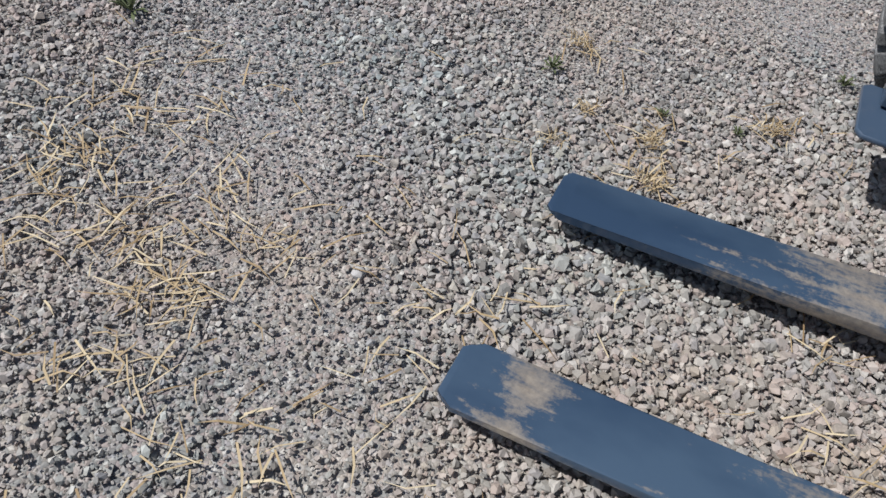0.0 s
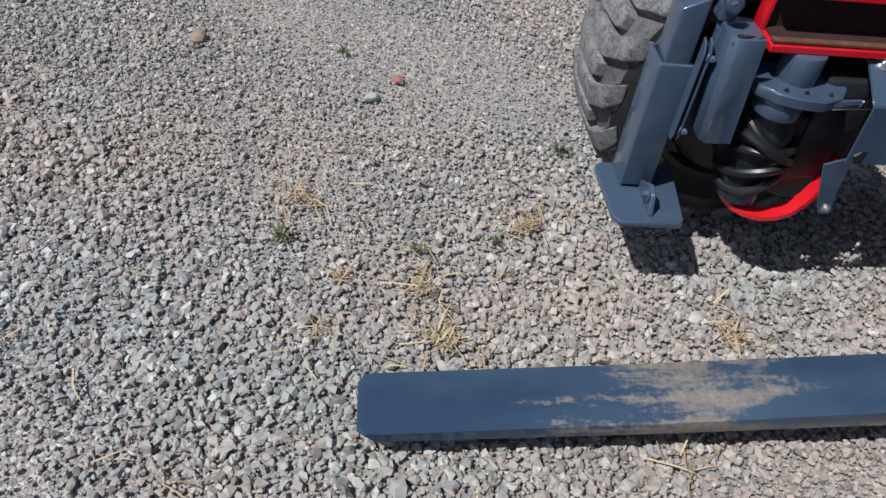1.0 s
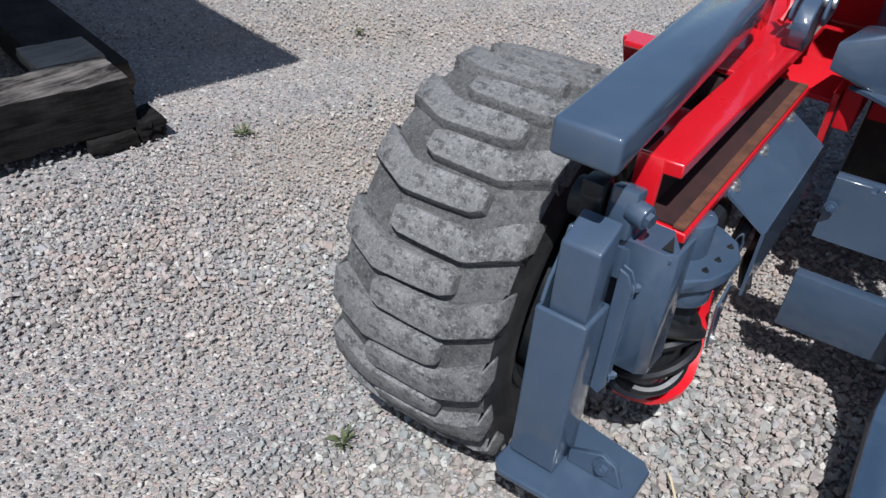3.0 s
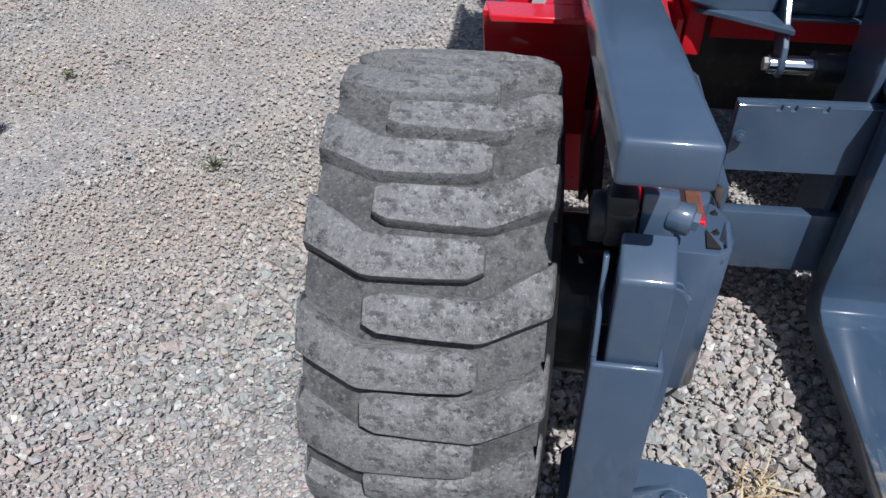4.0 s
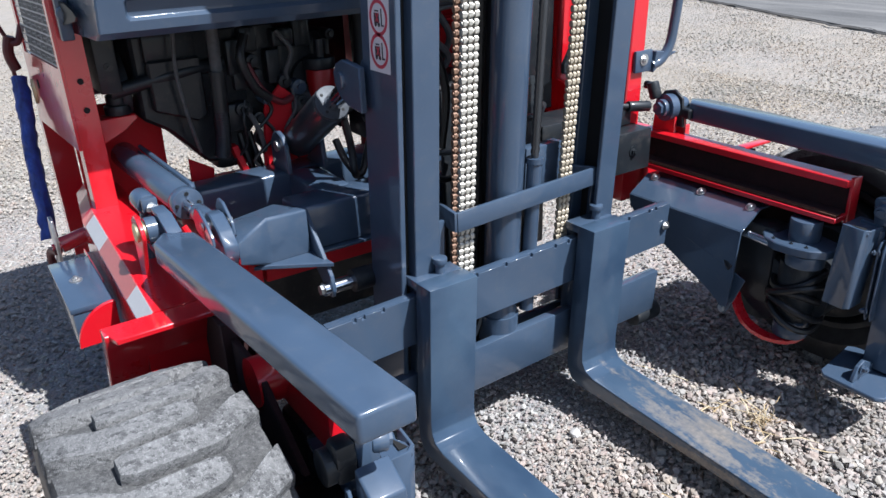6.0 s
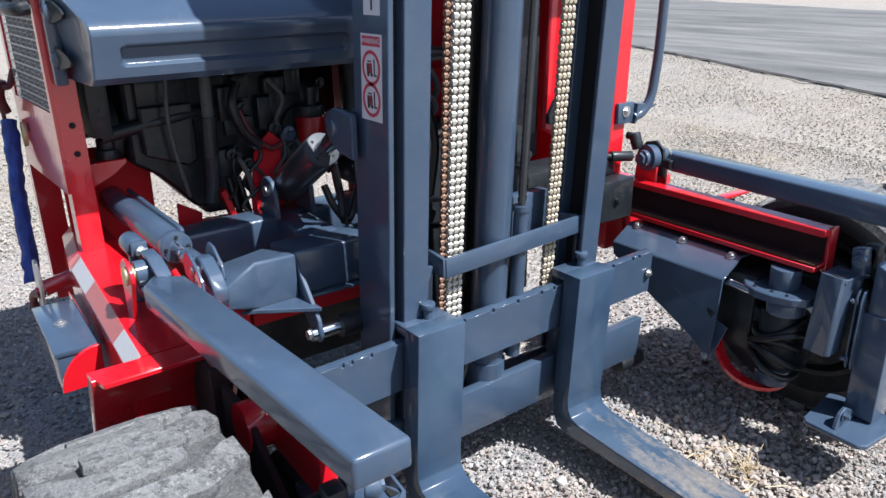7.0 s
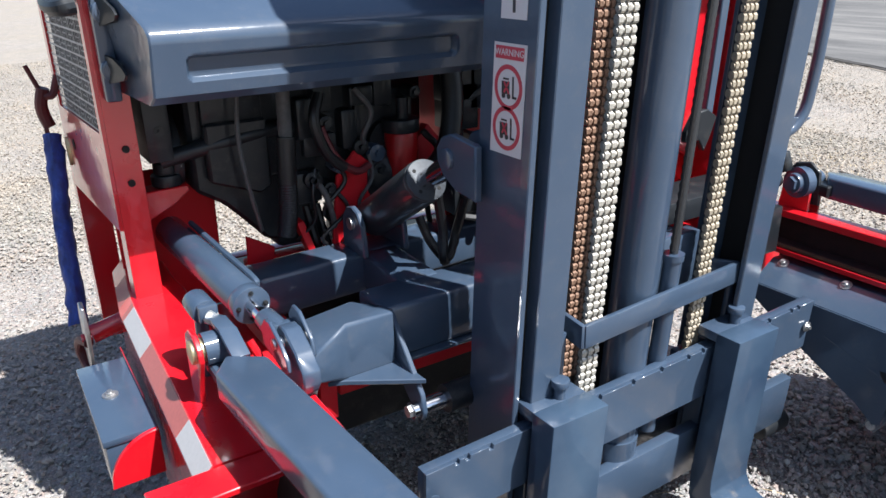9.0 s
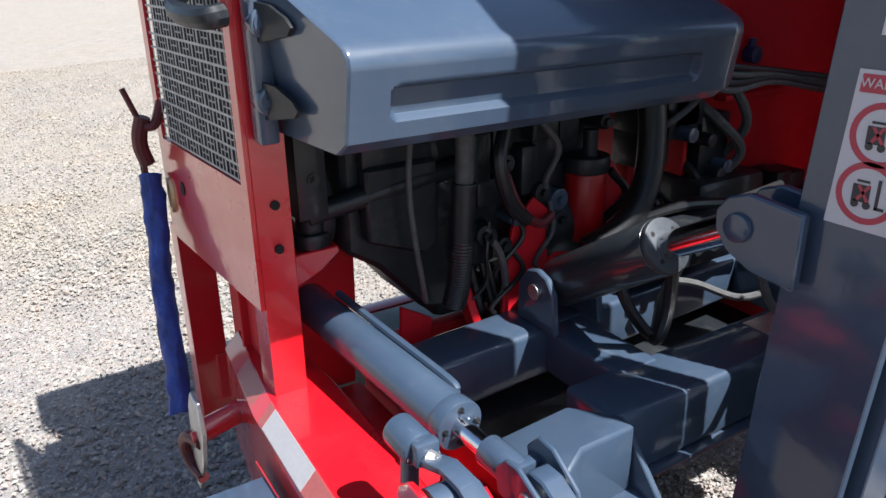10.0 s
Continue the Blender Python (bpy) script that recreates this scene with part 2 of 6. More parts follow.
def straw_mat():
    m, t, p = nodes_of("dry_straw")
    g = t.nodes.new("ShaderNodeNewGeometry")
    t.links.new(ramp(t, g.outputs["Random Per Island"], [(0.0, (0.20, 0.13, 0.06)), (0.5, (0.37, 0.27, 0.145)), (1.0, (0.52, 0.43, 0.28))]), p.inputs["Base Color"])
    p.inputs["Roughness"].default_value = 0.7
    return m


def blue_cloth():
    m, t, p = nodes_of("blue_woven_sleeve")
    n, w = noise_tex(t, 38.0, 4.0, 0.7, (1, 1, 0.5)), noise_tex(t, 300.0, 2.0)
    t.links.new(ramp(t, n, [(0.3, (0.010, 0.022, 0.12)), (0.6, (0.022, 0.060, 0.32)), (0.8, (0.07, 0.14, 0.50))]), p.inputs["Base Color"])
    p.inputs["Roughness"].default_value = 0.55
    bump(t, p, w, 0.4, 0.002)
    return m


STONES, BED, ROAD = gravel_stones(), gravel_ground(), asphalt()
OLD_TIMBER = timber("dark_old_timber", (0.0035, 0.0032, 0.0031), (0.023, 0.0205, 0.0195), (1.0, 0.12, 2.0), 0.40, 0.64)
GREY_TIMBER = timber("grey_weathered_timber", (0.13, 0.112, 0.09), (0.34, 0.31, 0.265), (1.0, 0.15, 2.0))
DARK_BOARD = timber("dark_stained_board", (0.010, 0.009, 0.008), (0.042, 0.034, 0.028), (0.2, 0.2, 2.0))
PALE_TIMBER = timber("pale_timber", (0.010, 0.009, 0.0085), (0.16, 0.142, 0.130), (1.0, 0.12, 2.0), 0.42, 0.60)
STRAW, BLUE = straw_mat(), blue_cloth()


# ---- mesh tools ----
def box(x0, x1, y0, y1, z0, z1, bev=0.0, seg=2):
    bm = bmesh.new()
    bmesh.ops.create_cube(bm, size=1.0, matrix=Matrix.Translation(((x0 + x1) / 2, (y0 + y1) / 2, (z0 + z1) / 2)) @ Matrix.Diagonal((x1 - x0, y1 - y0, z1 - z0, 1)))
    if bev:
        bmesh.ops.bevel(bm, geom=bm.edges[:], offset=bev, segments=seg, profile=0.5, affect="EDGES")
    return bm


def bar(p0, p1, w, h, bev=0.004, roll=0.0, seg=2):
    """A bar of section w by h from p0 to p1; w lies level."""
    p0, p1 = Vector(p0), Vector(p1)
    d = p1 - p0
    bm = box(-w / 2, w / 2, -h / 2, h / 2, 0, d.length, bev, seg)
    zed = d.normalized()
    side = zed.cross(Vector((0, 0, 1)))
    side = side.normalized() if side.length > 1e-4 else Vector((1, 0, 0))
    up = side.cross(zed)
    m = Matrix((side, up, zed)).transposed().to_4x4()
    bm.transform(Matrix.Translation(p0) @ m @ Matrix.Rotation(radians(roll), 4, "Z"))
    return bm


def rod(p0, p1, r, seg=20, r2=None, bev=0.0):
    p0, p1 = Vector(p0), Vector(p1)
    d = p1 - p0
    bm = bmesh.new()
    bmesh.ops.create_cone(bm, cap_ends=True, segments=seg, radius1=r, radius2=r if r2 is None else r2, depth=d.length)
    if bev:
        bmesh.ops.bevel(bm, geom=[e for e in bm.edges if sum(len(f.verts) > 4 for f in e.link_faces)], offset=bev, segments=2, profile=0.5, affect="EDGES")
    bm.transform(Matrix.Translation((p0 + p1) / 2) @ d.to_track_quat("Z", "Y").to_matrix().to_4x4())
    return bm


def pipe(p0, p1, r, inner, seg=24):
    """A hollow round tube."""
    p0, p1 = Vector(p0), Vector(p1)
    d = p1 - p0
    bm = bmesh.new()
    rings = []
    for rad, z in ((r, 0), (r, d.length), (inner, d.length), (inner, 0)):
        rings.append([bm.verts.new((rad * math.cos(a), rad * math.sin(a), z)) for a in (2 * math.pi * i / seg for i in range(seg))])
    for k in range(4):
        a, b = rings[k], rings[(k + 1) % 4]
        for i in range(seg):
            bm.faces.new((a[i], a[(i + 1) % seg], b[(i + 1) % seg], b[i]))
    bm.transform(Matrix.Translation(p0) @ d.to_track_quat("Z", "Y").to_matrix().to_4x4())
    return bm


def prism(points, axis, a0, a1, bev=0.0):
    """A flat outline pushed along an axis. The outline's two numbers are the other two axes, in order."""
    bm = bmesh.new()

    def place(u, v, a):
        return {"x": (a, u, v), "y": (u, a, v), "z": (u, v, a)}[axis]

    lo = [bm.verts.new(place(u, v, a0)) for u, v in points]
    hi = [bm.verts.new(place(u, v, a1)) for u, v in points]
    n = len(points)
    bm.faces.new(lo)
    bm.faces.new(hi[::-1])
    for i in range(n):
        bm.faces.new((lo[i], hi[i], hi[(i + 1) % n], lo[(i + 1) % n]))
    bmesh.ops.recalc_face_normals(bm, faces=bm.faces[:])
    if bev:
        bmesh.ops.bevel(bm, geom=bm.edges[:], offset=bev, segments=1, profile=0.5, affect="EDGES")
    return bm


def smooth_path(points, steps=6):
    pts = [Vector(p) for p in points]
    pts = [2 * pts[0] - pts[1]] + pts + [2 * pts[-1] - pts[-2]]
    out = []
    for i in range(1, len(pts) - 2):
        a, b, c, d = pts[i - 1 : i + 3]
        for k in range(steps):
            u = k / steps
            out.append(0.5 * ((2 * b) + (c - a) * u + (2 * a - 5 * b + 4 * c - d) * u * u + (3 * b - a - 3 * c + d) * u**3))
    return out + [pts[-2]]


def hose(points, r, seg=8, steps=6, ribs=0.0, closed=False):
    """A round hose along a smooth line; ribs: depth of its corrugation."""
    path = smooth_path(points, steps)
    bm = bmesh.new()
    rings, side = [], None
    for i, p in enumerate(path):
        d = (path[min(i + 1, len(path) - 1)] - path[max(i - 1, 0)]).normalized()
        if side is None:
            side = d.orthogonal().normalized()
        side = (side - d * side.dot(d)).normalized()
        up = d.cross(side)
        rr = r + (ribs if i % 2 else 0.0)
        rings.append([bm.verts.new(p + rr * (math.cos(a) * side + math.sin(a) * up)) for a in (2 * math.pi * k / seg for k in range(seg))])
    for a, b in zip(rings, rings[1:]):
        for k in range(seg):
            bm.faces.new((a[k], a[(k + 1) % seg], b[(k + 1) % seg], b[k]))
    bm.faces.new(rings[0][::-1])
    bm.faces.new(rings[-1])
    return bm


def hollow(x0, x1, y0, y1, z0, z1, wall, bev=0.0):
    """An upright box tube, open above and below."""
    bm = bmesh.new()
    loops = []
    for g, z in ((0, z0), (0, z1), (wall, z1), (wall, z0)):
        loops.append([bm.verts.new(v) for v in ((x0 + g, y0 + g, z), (x1 - g, y0 + g, z), (x1 - g, y1 - g, z), (x0 + g, y1 - g, z))])
    for k in range(4):
        a, b = loops[k], loops[(k + 1) % 4]
        for i in range(4):
            bm.faces.new((a[i], a[(i + 1) % 4], b[(i + 1) % 4], b[i]))
    bmesh.ops.recalc_face_normals(bm, faces=bm.faces[:])
    if bev:
        edges = [e for e in bm.edges if abs(e.verts[0].co.z - e.verts[1].co.z) > 0.5 * (z1 - z0)]
        bmesh.ops.bevel(bm, geom=edges, offset=bev, segments=2, profile=0.5, affect="EDGES")
    return bm


def join(*parts):
    out = bmesh.new()
    for b in parts:
        tmp = bpy.data.meshes.new("tmp")
        b.to_mesh(tmp)
        b.free()
        out.from_mesh(tmp)
        bpy.data.meshes.remove(tmp)
    return out


def turned(bm, m, about=(0, 0, 0)):
    bm.transform(Matrix.Translation(about) @ m @ Matrix.Translation(-Vector(about)))
    return bm


def mesh_of(name, bm, material, smooth=35):
    me = bpy.data.meshes.new(name)
    bm.to_mesh(me)
    bm.free()
    me.materials.append(material)
    if smooth:
        me.polygons.foreach_set("use_smooth", [True] * len(me.polygons))
        me.set_sharp_from_angle(angle=radians(smooth))
    return me


def holder(name, place, label, category, group="", kind=""):
    ob = new(name)
    ob.empty_display_size = 0.05
    ob.location = place
    return tagged(ob, label, category, group, kind)


def world_place(ob):
    return ob.location + (world_place(ob.parent) if ob.parent and not ob.matrix_parent_inverse.translation.length else Vector())


SHIFT = [False]  # when set, parts of the near leg take up its toe-out: further forward and a little higher than their twins
FLIP = [None]  # when set, parts are mirrored about the machine's middle: (sum of x, dz)


def part(name, bm, material, parent, label="", smooth=35):
    """One mesh as a part of a thing or of a part; the mesh is written in the place's own coordinates."""
    if SHIFT[0]:
        for v in bm.verts:
            y = min(v.co.y, 0.1)
            v.co += Vector((-0.006 - 0.032 * max(0.0, -(y + 0.3)), -0.050 - 0.09 * (y + 0.3), 0.020))
    if FLIP[0]:
        total, dz = FLIP[0]
        for v in bm.verts:
            v.co.x, v.co.z = total - v.co.x, v.co.z + dz
        bmesh.ops.reverse_faces(bm, faces=bm.faces[:])
    ob = new(name, mesh_of(name, bm, material, smooth))
    base = parent
    while base.parent:
        base = base.parent
    ob.parent = parent
    if base is parent:
        ob.matrix_parent_inverse = Matrix.Translation(base.location).inverted()
    return tagged(ob, label)


def thing(name, bm, material, label, category, group="", kind="", smooth=35):
    """A thing of one mesh, its origin at its base."""
    xs = np.array([v.co for v in bm.verts])
    base = Vector((*(xs.min(0) + xs.max(0))[:2] / 2, xs[:, 2].min()))
    bm.transform(Matrix.Translation(-base))
    ob = new(name, mesh_of(name, bm, material, smooth))
    ob.location = base
    return tagged(ob, label, category, group, kind)


def bolt(place, axis, r=0.011, h=0.008, parent=None, material=None, name="bolt"):
    """A hexagon head on a round washer."""
    p, a = Vector(place), Vector(axis).normalized()
    return part(name, join(rod(p, p + a * 0.003, r * 1.6, 16), rod(p + a * 0.002, p + a * (h + 0.002), r, 6), rod(p + a * h, p + a * (h + 0.006), r * 0.55, 10)), material or STEEL, parent)


# ---- ground ----
def lie(x):
    """Height of the ground: it rises a little towards the road."""
    return 0.033 * (max(-9.0, min(14.0, x)) + 0.75)


def ground_sheet():
    xs = sorted({-900.0, -300.0, -90.0, -30.0, -14.0, *(-9.0 + 0.5 * i for i in range(47)), 20.0, 40.0, 100.0, 300.0, 900.0})
    ys = [-900.0, -300.0, -90.0, -30.0, -14.0] + [-8.0 + 0.5 * i for i in range(45)] + [20.0, 40.0, 100.0, 300.0, 900.0]
    bm = bmesh.new()
    grid = [[bm.verts.new((x, y, lie(x) - 0.012 + 0.004 * noise.noise((x * 0.9, y * 0.9, 0)))) for y in ys] for x in xs]
    for a, b in zip(grid, grid[1:]):
        for j in range(len(ys) - 1):
            bm.faces.new((a[j], b[j], b[j + 1], a[j + 1]))
    return bm


ground = tagged(new("ground", mesh_of("ground", ground_sheet(), BED, 60)), "grey crushed-stone gravel yard with dusty patches", "ground", kind="structure")


def road_strip():
    """Asphalt from its broken edge to the far gravel, a little proud of the yard."""
    bm = bmesh.new()
    rnd = random.Random(5)
    near, far = [], []
    for i in range(240):
        y = -40 + 0.5 * i
        near.append((5.9 + 0.37 * y + 0.10 * noise.noise((y * 1.7, 3, 0)) + 0.06 * noise.noise((y * 6, 1, 0)) + rnd.uniform(-0.02, 0.02), y))
        far.append((15.6 + 0.37 * (y - 4) + 0.25 * noise.noise((y * 0.8, 9, 0)), y))
    rows = []
    for k in range(9):
        f = k / 8
        rows.append([bm.verts.new((a[0] + (b[0] - a[0]) * f, y, lie(a[0] + (b[0] - a[0]) * f) + 0.018)) for a, b in zip(near, far) for y in (a[1],)])
    rows.insert(0, [bm.verts.new((a[0] - 0.01, a[1], lie(a[0]) - 0.02)) for a in near])
    for a, b in zip(rows, rows[1:]):
        for j in range(len(a) - 1):
            bm.faces.new((a[j], b[j], b[j + 1], a[j + 1]))
    return bm


road = tagged(new("road", mesh_of("road", road_strip(), ROAD, 50)), "worn pale asphalt road with a broken cracked edge", "road", kind="structure")


def crack_line():
    bm = bmesh.new()
    last = None
    for i in range(400):
        y = -6 + 0.05 * i
        x = 5.9 + 0.37 * y - 0.03 + 0.10 * noise.noise((y * 1.7, 3, 0)) + 0.07 * noise.noise((y * 5, 7, 0))
        w = 0.020 + 0.03 * max(0.0, noise.noise((y * 2.2, 21, 0)) + 0.2)
        row = [bm.verts.new((x - w, y, lie(x) + 0.008)), bm.verts.new((x + w * 0.6, y, lie(x) + 0.022))]
        if last:
            bm.faces.new((last[0], row[0], row[1], last[1]))
        last = row
    return bm


tagged(new("road_crack", mesh_of("road_crack", crack_line(), plain("crack_dirt", (0.05, 0.045, 0.04), 0.9), 0)), "dark open crack along the asphalt edge", "crack", kind="structure")


def zone(p, area):
    """Points inside an area whose edge is rounded, wavy and ragged."""
    x0, x1, y0, y1 = area
    u, v = (2 * p[:, 0] - x0 - x1) / (x1 - x0), (2 * p[:, 1] - y0 - y1) / (y1 - y0)
    ragged = 0.05 * np.sin(p[:, 0] * 7.3 + 2 * np.sin(p[:, 1] * 5.1)) + 0.05 * np.sin(p[:, 1] * 8.7 + p[:, 0] * 3.3) + 0.06 * np.sin(p[:, 0] * 391.7 + p[:, 1] * 577.3)
    return np.abs(u) ** 4 + np.abs(v) ** 4 + 2 * ragged < 0.9


def gravel(name, regions, cell, lo, hi, solid, seed, holes=(), seat=0.0, within=None):
    """Loose crushed stones as one mesh: flattened, uneven lumps on a jittered grid."""
    rng = np.random.default_rng(seed)
    spots = []
    for x0, x1, y0, y1 in regions:
        gx, gy = np.meshgrid(np.arange(x0, x1, cell), np.arange(y0, y1, cell))
        p = np.stack([gx.ravel(), gy.ravel()], 1) + rng.uniform(-0.55, 0.55, (gx.size, 2)) * cell
        for h in holes:
            p = p[~zone(p, h)]
        if within:
            p = p[zone(p, within)]
        p = p[p[:, 0] < 5.82 + 0.37 * p[:, 1]]
        spots.append(p)
    p = np.concatenate(spots)
    n = len(p)
    verts, faces = solid
    verts, faces = np.array(verts, float), np.array(faces, np.int32)
    size = lo + (hi - lo) * rng.random(n) ** 1.9
    wave = np.sin(p[:, 0] * 2.1 + 1.3 * np.sin(p[:, 1] * 1.7)) + np.sin(p[:, 1] * 2.9 + 1.1 * np.sin(p[:, 0] * 2.3 + 2.0)) + 0.8 * np.sin(p[:, 0] * 5.1 - p[:, 1] * 4.3)
    size = size * np.where(p[:, 0] < -1.25, 0.86, 1.0) * np.clip(0.93 - 0.20 * wave, 0.55, 1.12)  # finer where wheels have ground it down
    shape = np.stack([np.ones(n), rng.uniform(0.6, 0.95, n), rng.uniform(0.42, 0.75, n)], 1) * size[:, None]
    v = (verts[None] * (1 + rng.uniform(-0.38, 0.32, (n, len(verts), 1))) + rng.uniform(-0.16, 0.16, (n, len(verts), 3))) * shape[:, None]
    tilt = rng.normal(0, 0.40, (n, 2))
    a = rng.uniform(0, 2 * np.pi, n)
    ca, sa = np.cos(a)[:, None], np.sin(a)[:, None]
    x, y, z = v[..., 0], v[..., 1], v[..., 2]
    x, z = x * np.cos(tilt[:, :1]) + z * np.sin(tilt[:, :1]), z * np.cos(tilt[:, :1]) - x * np.sin(tilt[:, :1])
    y, z = y * np.cos(tilt[:, 1:]) - z * np.sin(tilt[:, 1:]), z * np.cos(tilt[:, 1:]) + y * np.sin(tilt[:, 1:])
    x, y = x * ca - y * sa, x * sa + y * ca
    base = 0.033 * (np.clip(p[:, 0], -9, 14) + 0.75) + rng.uniform(-0.007, 0.004, n) + seat
    co = np.stack([x + p[:, :1], y + p[:, 1:], z + base[:, None]], -1).reshape(-1, 3)
    fc = (faces[None] + (np.arange(n) * len(verts))[:, None, None]).reshape(-1, 3)
    me = bpy.data.meshes.new(name)
    me.vertices.add(len(co))
    me.vertices.foreach_set("co", co.ravel())
    me.loops.add(fc.size)
    me.loops.foreach_set("vertex_index", fc.ravel().astype(np.int32))
    me.polygons.add(len(fc))
    me.polygons.foreach_set("loop_start", np.arange(0, fc.size, 3, dtype=np.int32))
    me.polygons.foreach_set("loop_total", np.full(len(fc), 3, np.int32))
    me.update(calc_edges=True)
    me.polygons.foreach_set("use_smooth", np.zeros(len(fc), bool))
    me.materials.append(STONES)
    return new(name, me)


OCTA = ([(1, 0, 0), (-1, 0, 0), (0, 1, 0), (0, -1, 0), (0, 0, 1), (0, 0, -1)], [(0, 2, 4), (2, 1, 4), (1, 3, 4), (3, 0, 4), (2, 0, 5), (1, 2, 5), (3, 1, 5), (0, 3, 5)])
NEAR = (-2.65, 1.15, -3.05, 1.05)
FIVE = [math.tau * i / 5 for i in range(5)]
CHIP = ([(math.cos(a), math.sin(a), -0.55) for a in FIVE] + [(0.70 * math.cos(a + 0.6), 0.70 * math.sin(a + 0.6), 0.7) for a in FIVE],
        [(0, 2, 1), (0, 3, 2), (0, 4, 3), (5, 6, 7), (5, 7, 8), (5, 8, 9)] + [(i, (i + 1) % 5, 5 + i) for i in range(5)] + [((i + 1) % 5, 5 + (i + 1) % 5, 5 + i) for i in range(5)])
tagged(gravel("fine_gravel", [NEAR], 0.0200, 0.0028, 0.0062, OCTA, 10, (), 0.001, NEAR), "fine stone chips between the gravel", "gravel", kind="stuff")
tagged(gravel("gravel", [NEAR], 0.0134, 0.0042, 0.0150, CHIP, 11, (), 0.0, NEAR), "loose angular grey and pinkish crushed gravel", "gravel", kind="stuff")
tagged(gravel("coarse_gravel", [NEAR], 0.068, 0.0110, 0.0190, CHIP, 15, (), 0.003, NEAR), "larger pale stones among the gravel", "gravel", kind="stuff")
tagged(gravel("far_gravel", [(-4.6, 4.4, -3.6, 5.2)], 0.0248, 0.0068, 0.0162, OCTA, 12, [NEAR]), "loose grey gravel spread over the yard", "gravel", kind="stuff")

tagged(gravel("farthest_gravel", [(4.0, 9.5, -1.0, 9.0), (-5.0, 4.0, 4.8, 12.5)], 0.038, 0.0065, 0.0155, OCTA, 13, [(-4.6, 4.4, -3.6, 5.2)]), "loose pale gravel towards the road", "gravel", kind="stuff")


def strewn(name, spots, blades, length, spread, material, seed, upright=0.15, width=0.0016):
    """Dry blades lying in loose tufts."""
    rnd = random.Random(seed)
    bm = bmesh.new()
    for cx, cy, amount in spots:
        for _ in range(int(blades * amount)):
            x, y = cx + rnd.gauss(0, spread), cy + rnd.gauss(0, spread)
            z = lie(x) + rnd.uniform(0.008, 0.022)
            a, l, e = rnd.uniform(0, math.tau), rnd.uniform(0.4, 1.0) * length, abs(rnd.gauss(0, upright))
            d = Vector((math.cos(a) * math.cos(e), math.sin(a) * math.cos(e), math.sin(e)))
            s = Vector((-d.y, d.x, 0)).normalized() * width * rnd.uniform(0.6, 1.3)
            mid = Vector((x, y, z)) + d * l * 0.55 + Vector((rnd.gauss(0, 0.004), rnd.gauss(0, 0.004), 0.004))
            p, q = Vector((x, y, z)), Vector((x, y, z)) + d * l + Vector((rnd.gauss(0, 0.008), rnd.gauss(0, 0.008), -0.003))
            v = [bm.verts.new(c) for c in (p - s, p + s, mid + s, q, mid - s)]
            w = bm.verts.new(mid + Vector((0, 0, -0.002)))
            bm.faces.new((v[0], v[1], v[2], v[4]))
            bm.faces.new((v[4], v[2], v[3]))
            bm.faces.new((v[4], v[3], w))
            bm.faces.new((v[2], w, v[3]))
    return new(name, mesh_of(name, bm, material, 0))


HEAPS = [(0.02, -2.36, 1.0), (0.19, -2.28, 1.2), (0.28, -2.33, 1.0), (0.31, -2.05, 1.3), (0.41, -1.86, 2.2), (0.15, -1.95, 0.8), (-0.05, -2.16, 0.6), (0.58, -1.56, 0.9), (0.71, -1.62, 0.6),
         (0.59, -1.78, 0.6), (0.67, -1.97, 0.5), (0.08, -1.23, 0.45), (0.24, -1.32, 0.5), (-0.60, -1.12, 0.6), (-0.45, -1.08, 0.7), (-0.16, -0.65, 0.5), (-0.93, -1.40, 0.5), (-0.25, -2.36, 0.4),
         (-0.85, -0.83, 0.5), (0.36, -2.17, 1.0), (0.10, -0.59, 0.5), (-0.48, -0.40, 0.4), (0.56, -0.36, 0.9), (0.48, -0.50, 0.7), (0.20, -1.74, 0.6), (0.46, -1.30, 0.3)]
tagged(strewn("straw", HEAPS, 22, 0.125, 0.062, STRAW, 3, 0.10, 0.0019), "dry yellow straw scattered over gravel", "straw", kind="stuff")
tagged(strewn("loose_straw", [(0.25, -2.1, 3.2), (0.15, -1.4, 2.0), (-0.4, -0.9, 1.2), (0.4, -0.3, 1.0), (0.45, -1.8, 2.4)], 15, 0.10, 0.33, STRAW, 4, 0.10, 0.0016), "single dry straw stalks lying on gravel", "straw", kind="stuff")
TUFTS = [(-0.842, -0.838, 1.2), (-0.927, -1.435, 1.0), (-0.607, -1.118, 0.9), (-0.451, -1.079, 1.0), (-0.479, -0.397, 0.7), (-0.632, -1.315, 0.5), (0.60, -0.42, 0.8), (-0.462, -1.349, 0.5)]
tagged(strewn("dry_tufts", TUFTS, 60, 0.050, 0.018, STRAW, 9, 0.7, 0.0014), "small dry brown grass tufts in the gravel", "grass", kind="stuff")
tagged(strewn("dry_grass", [(3.51, 1.62, 1.2), (3.81, 1.54, 1.2), (3.86, 2.22, 1.0), (4.4, 2.9, 1.0), (3.0, 1.3, 0.7)], 60, 0.06, 0.22, STRAW, 6), "thin dry grass flat on gravel", "grass", kind="stuff")


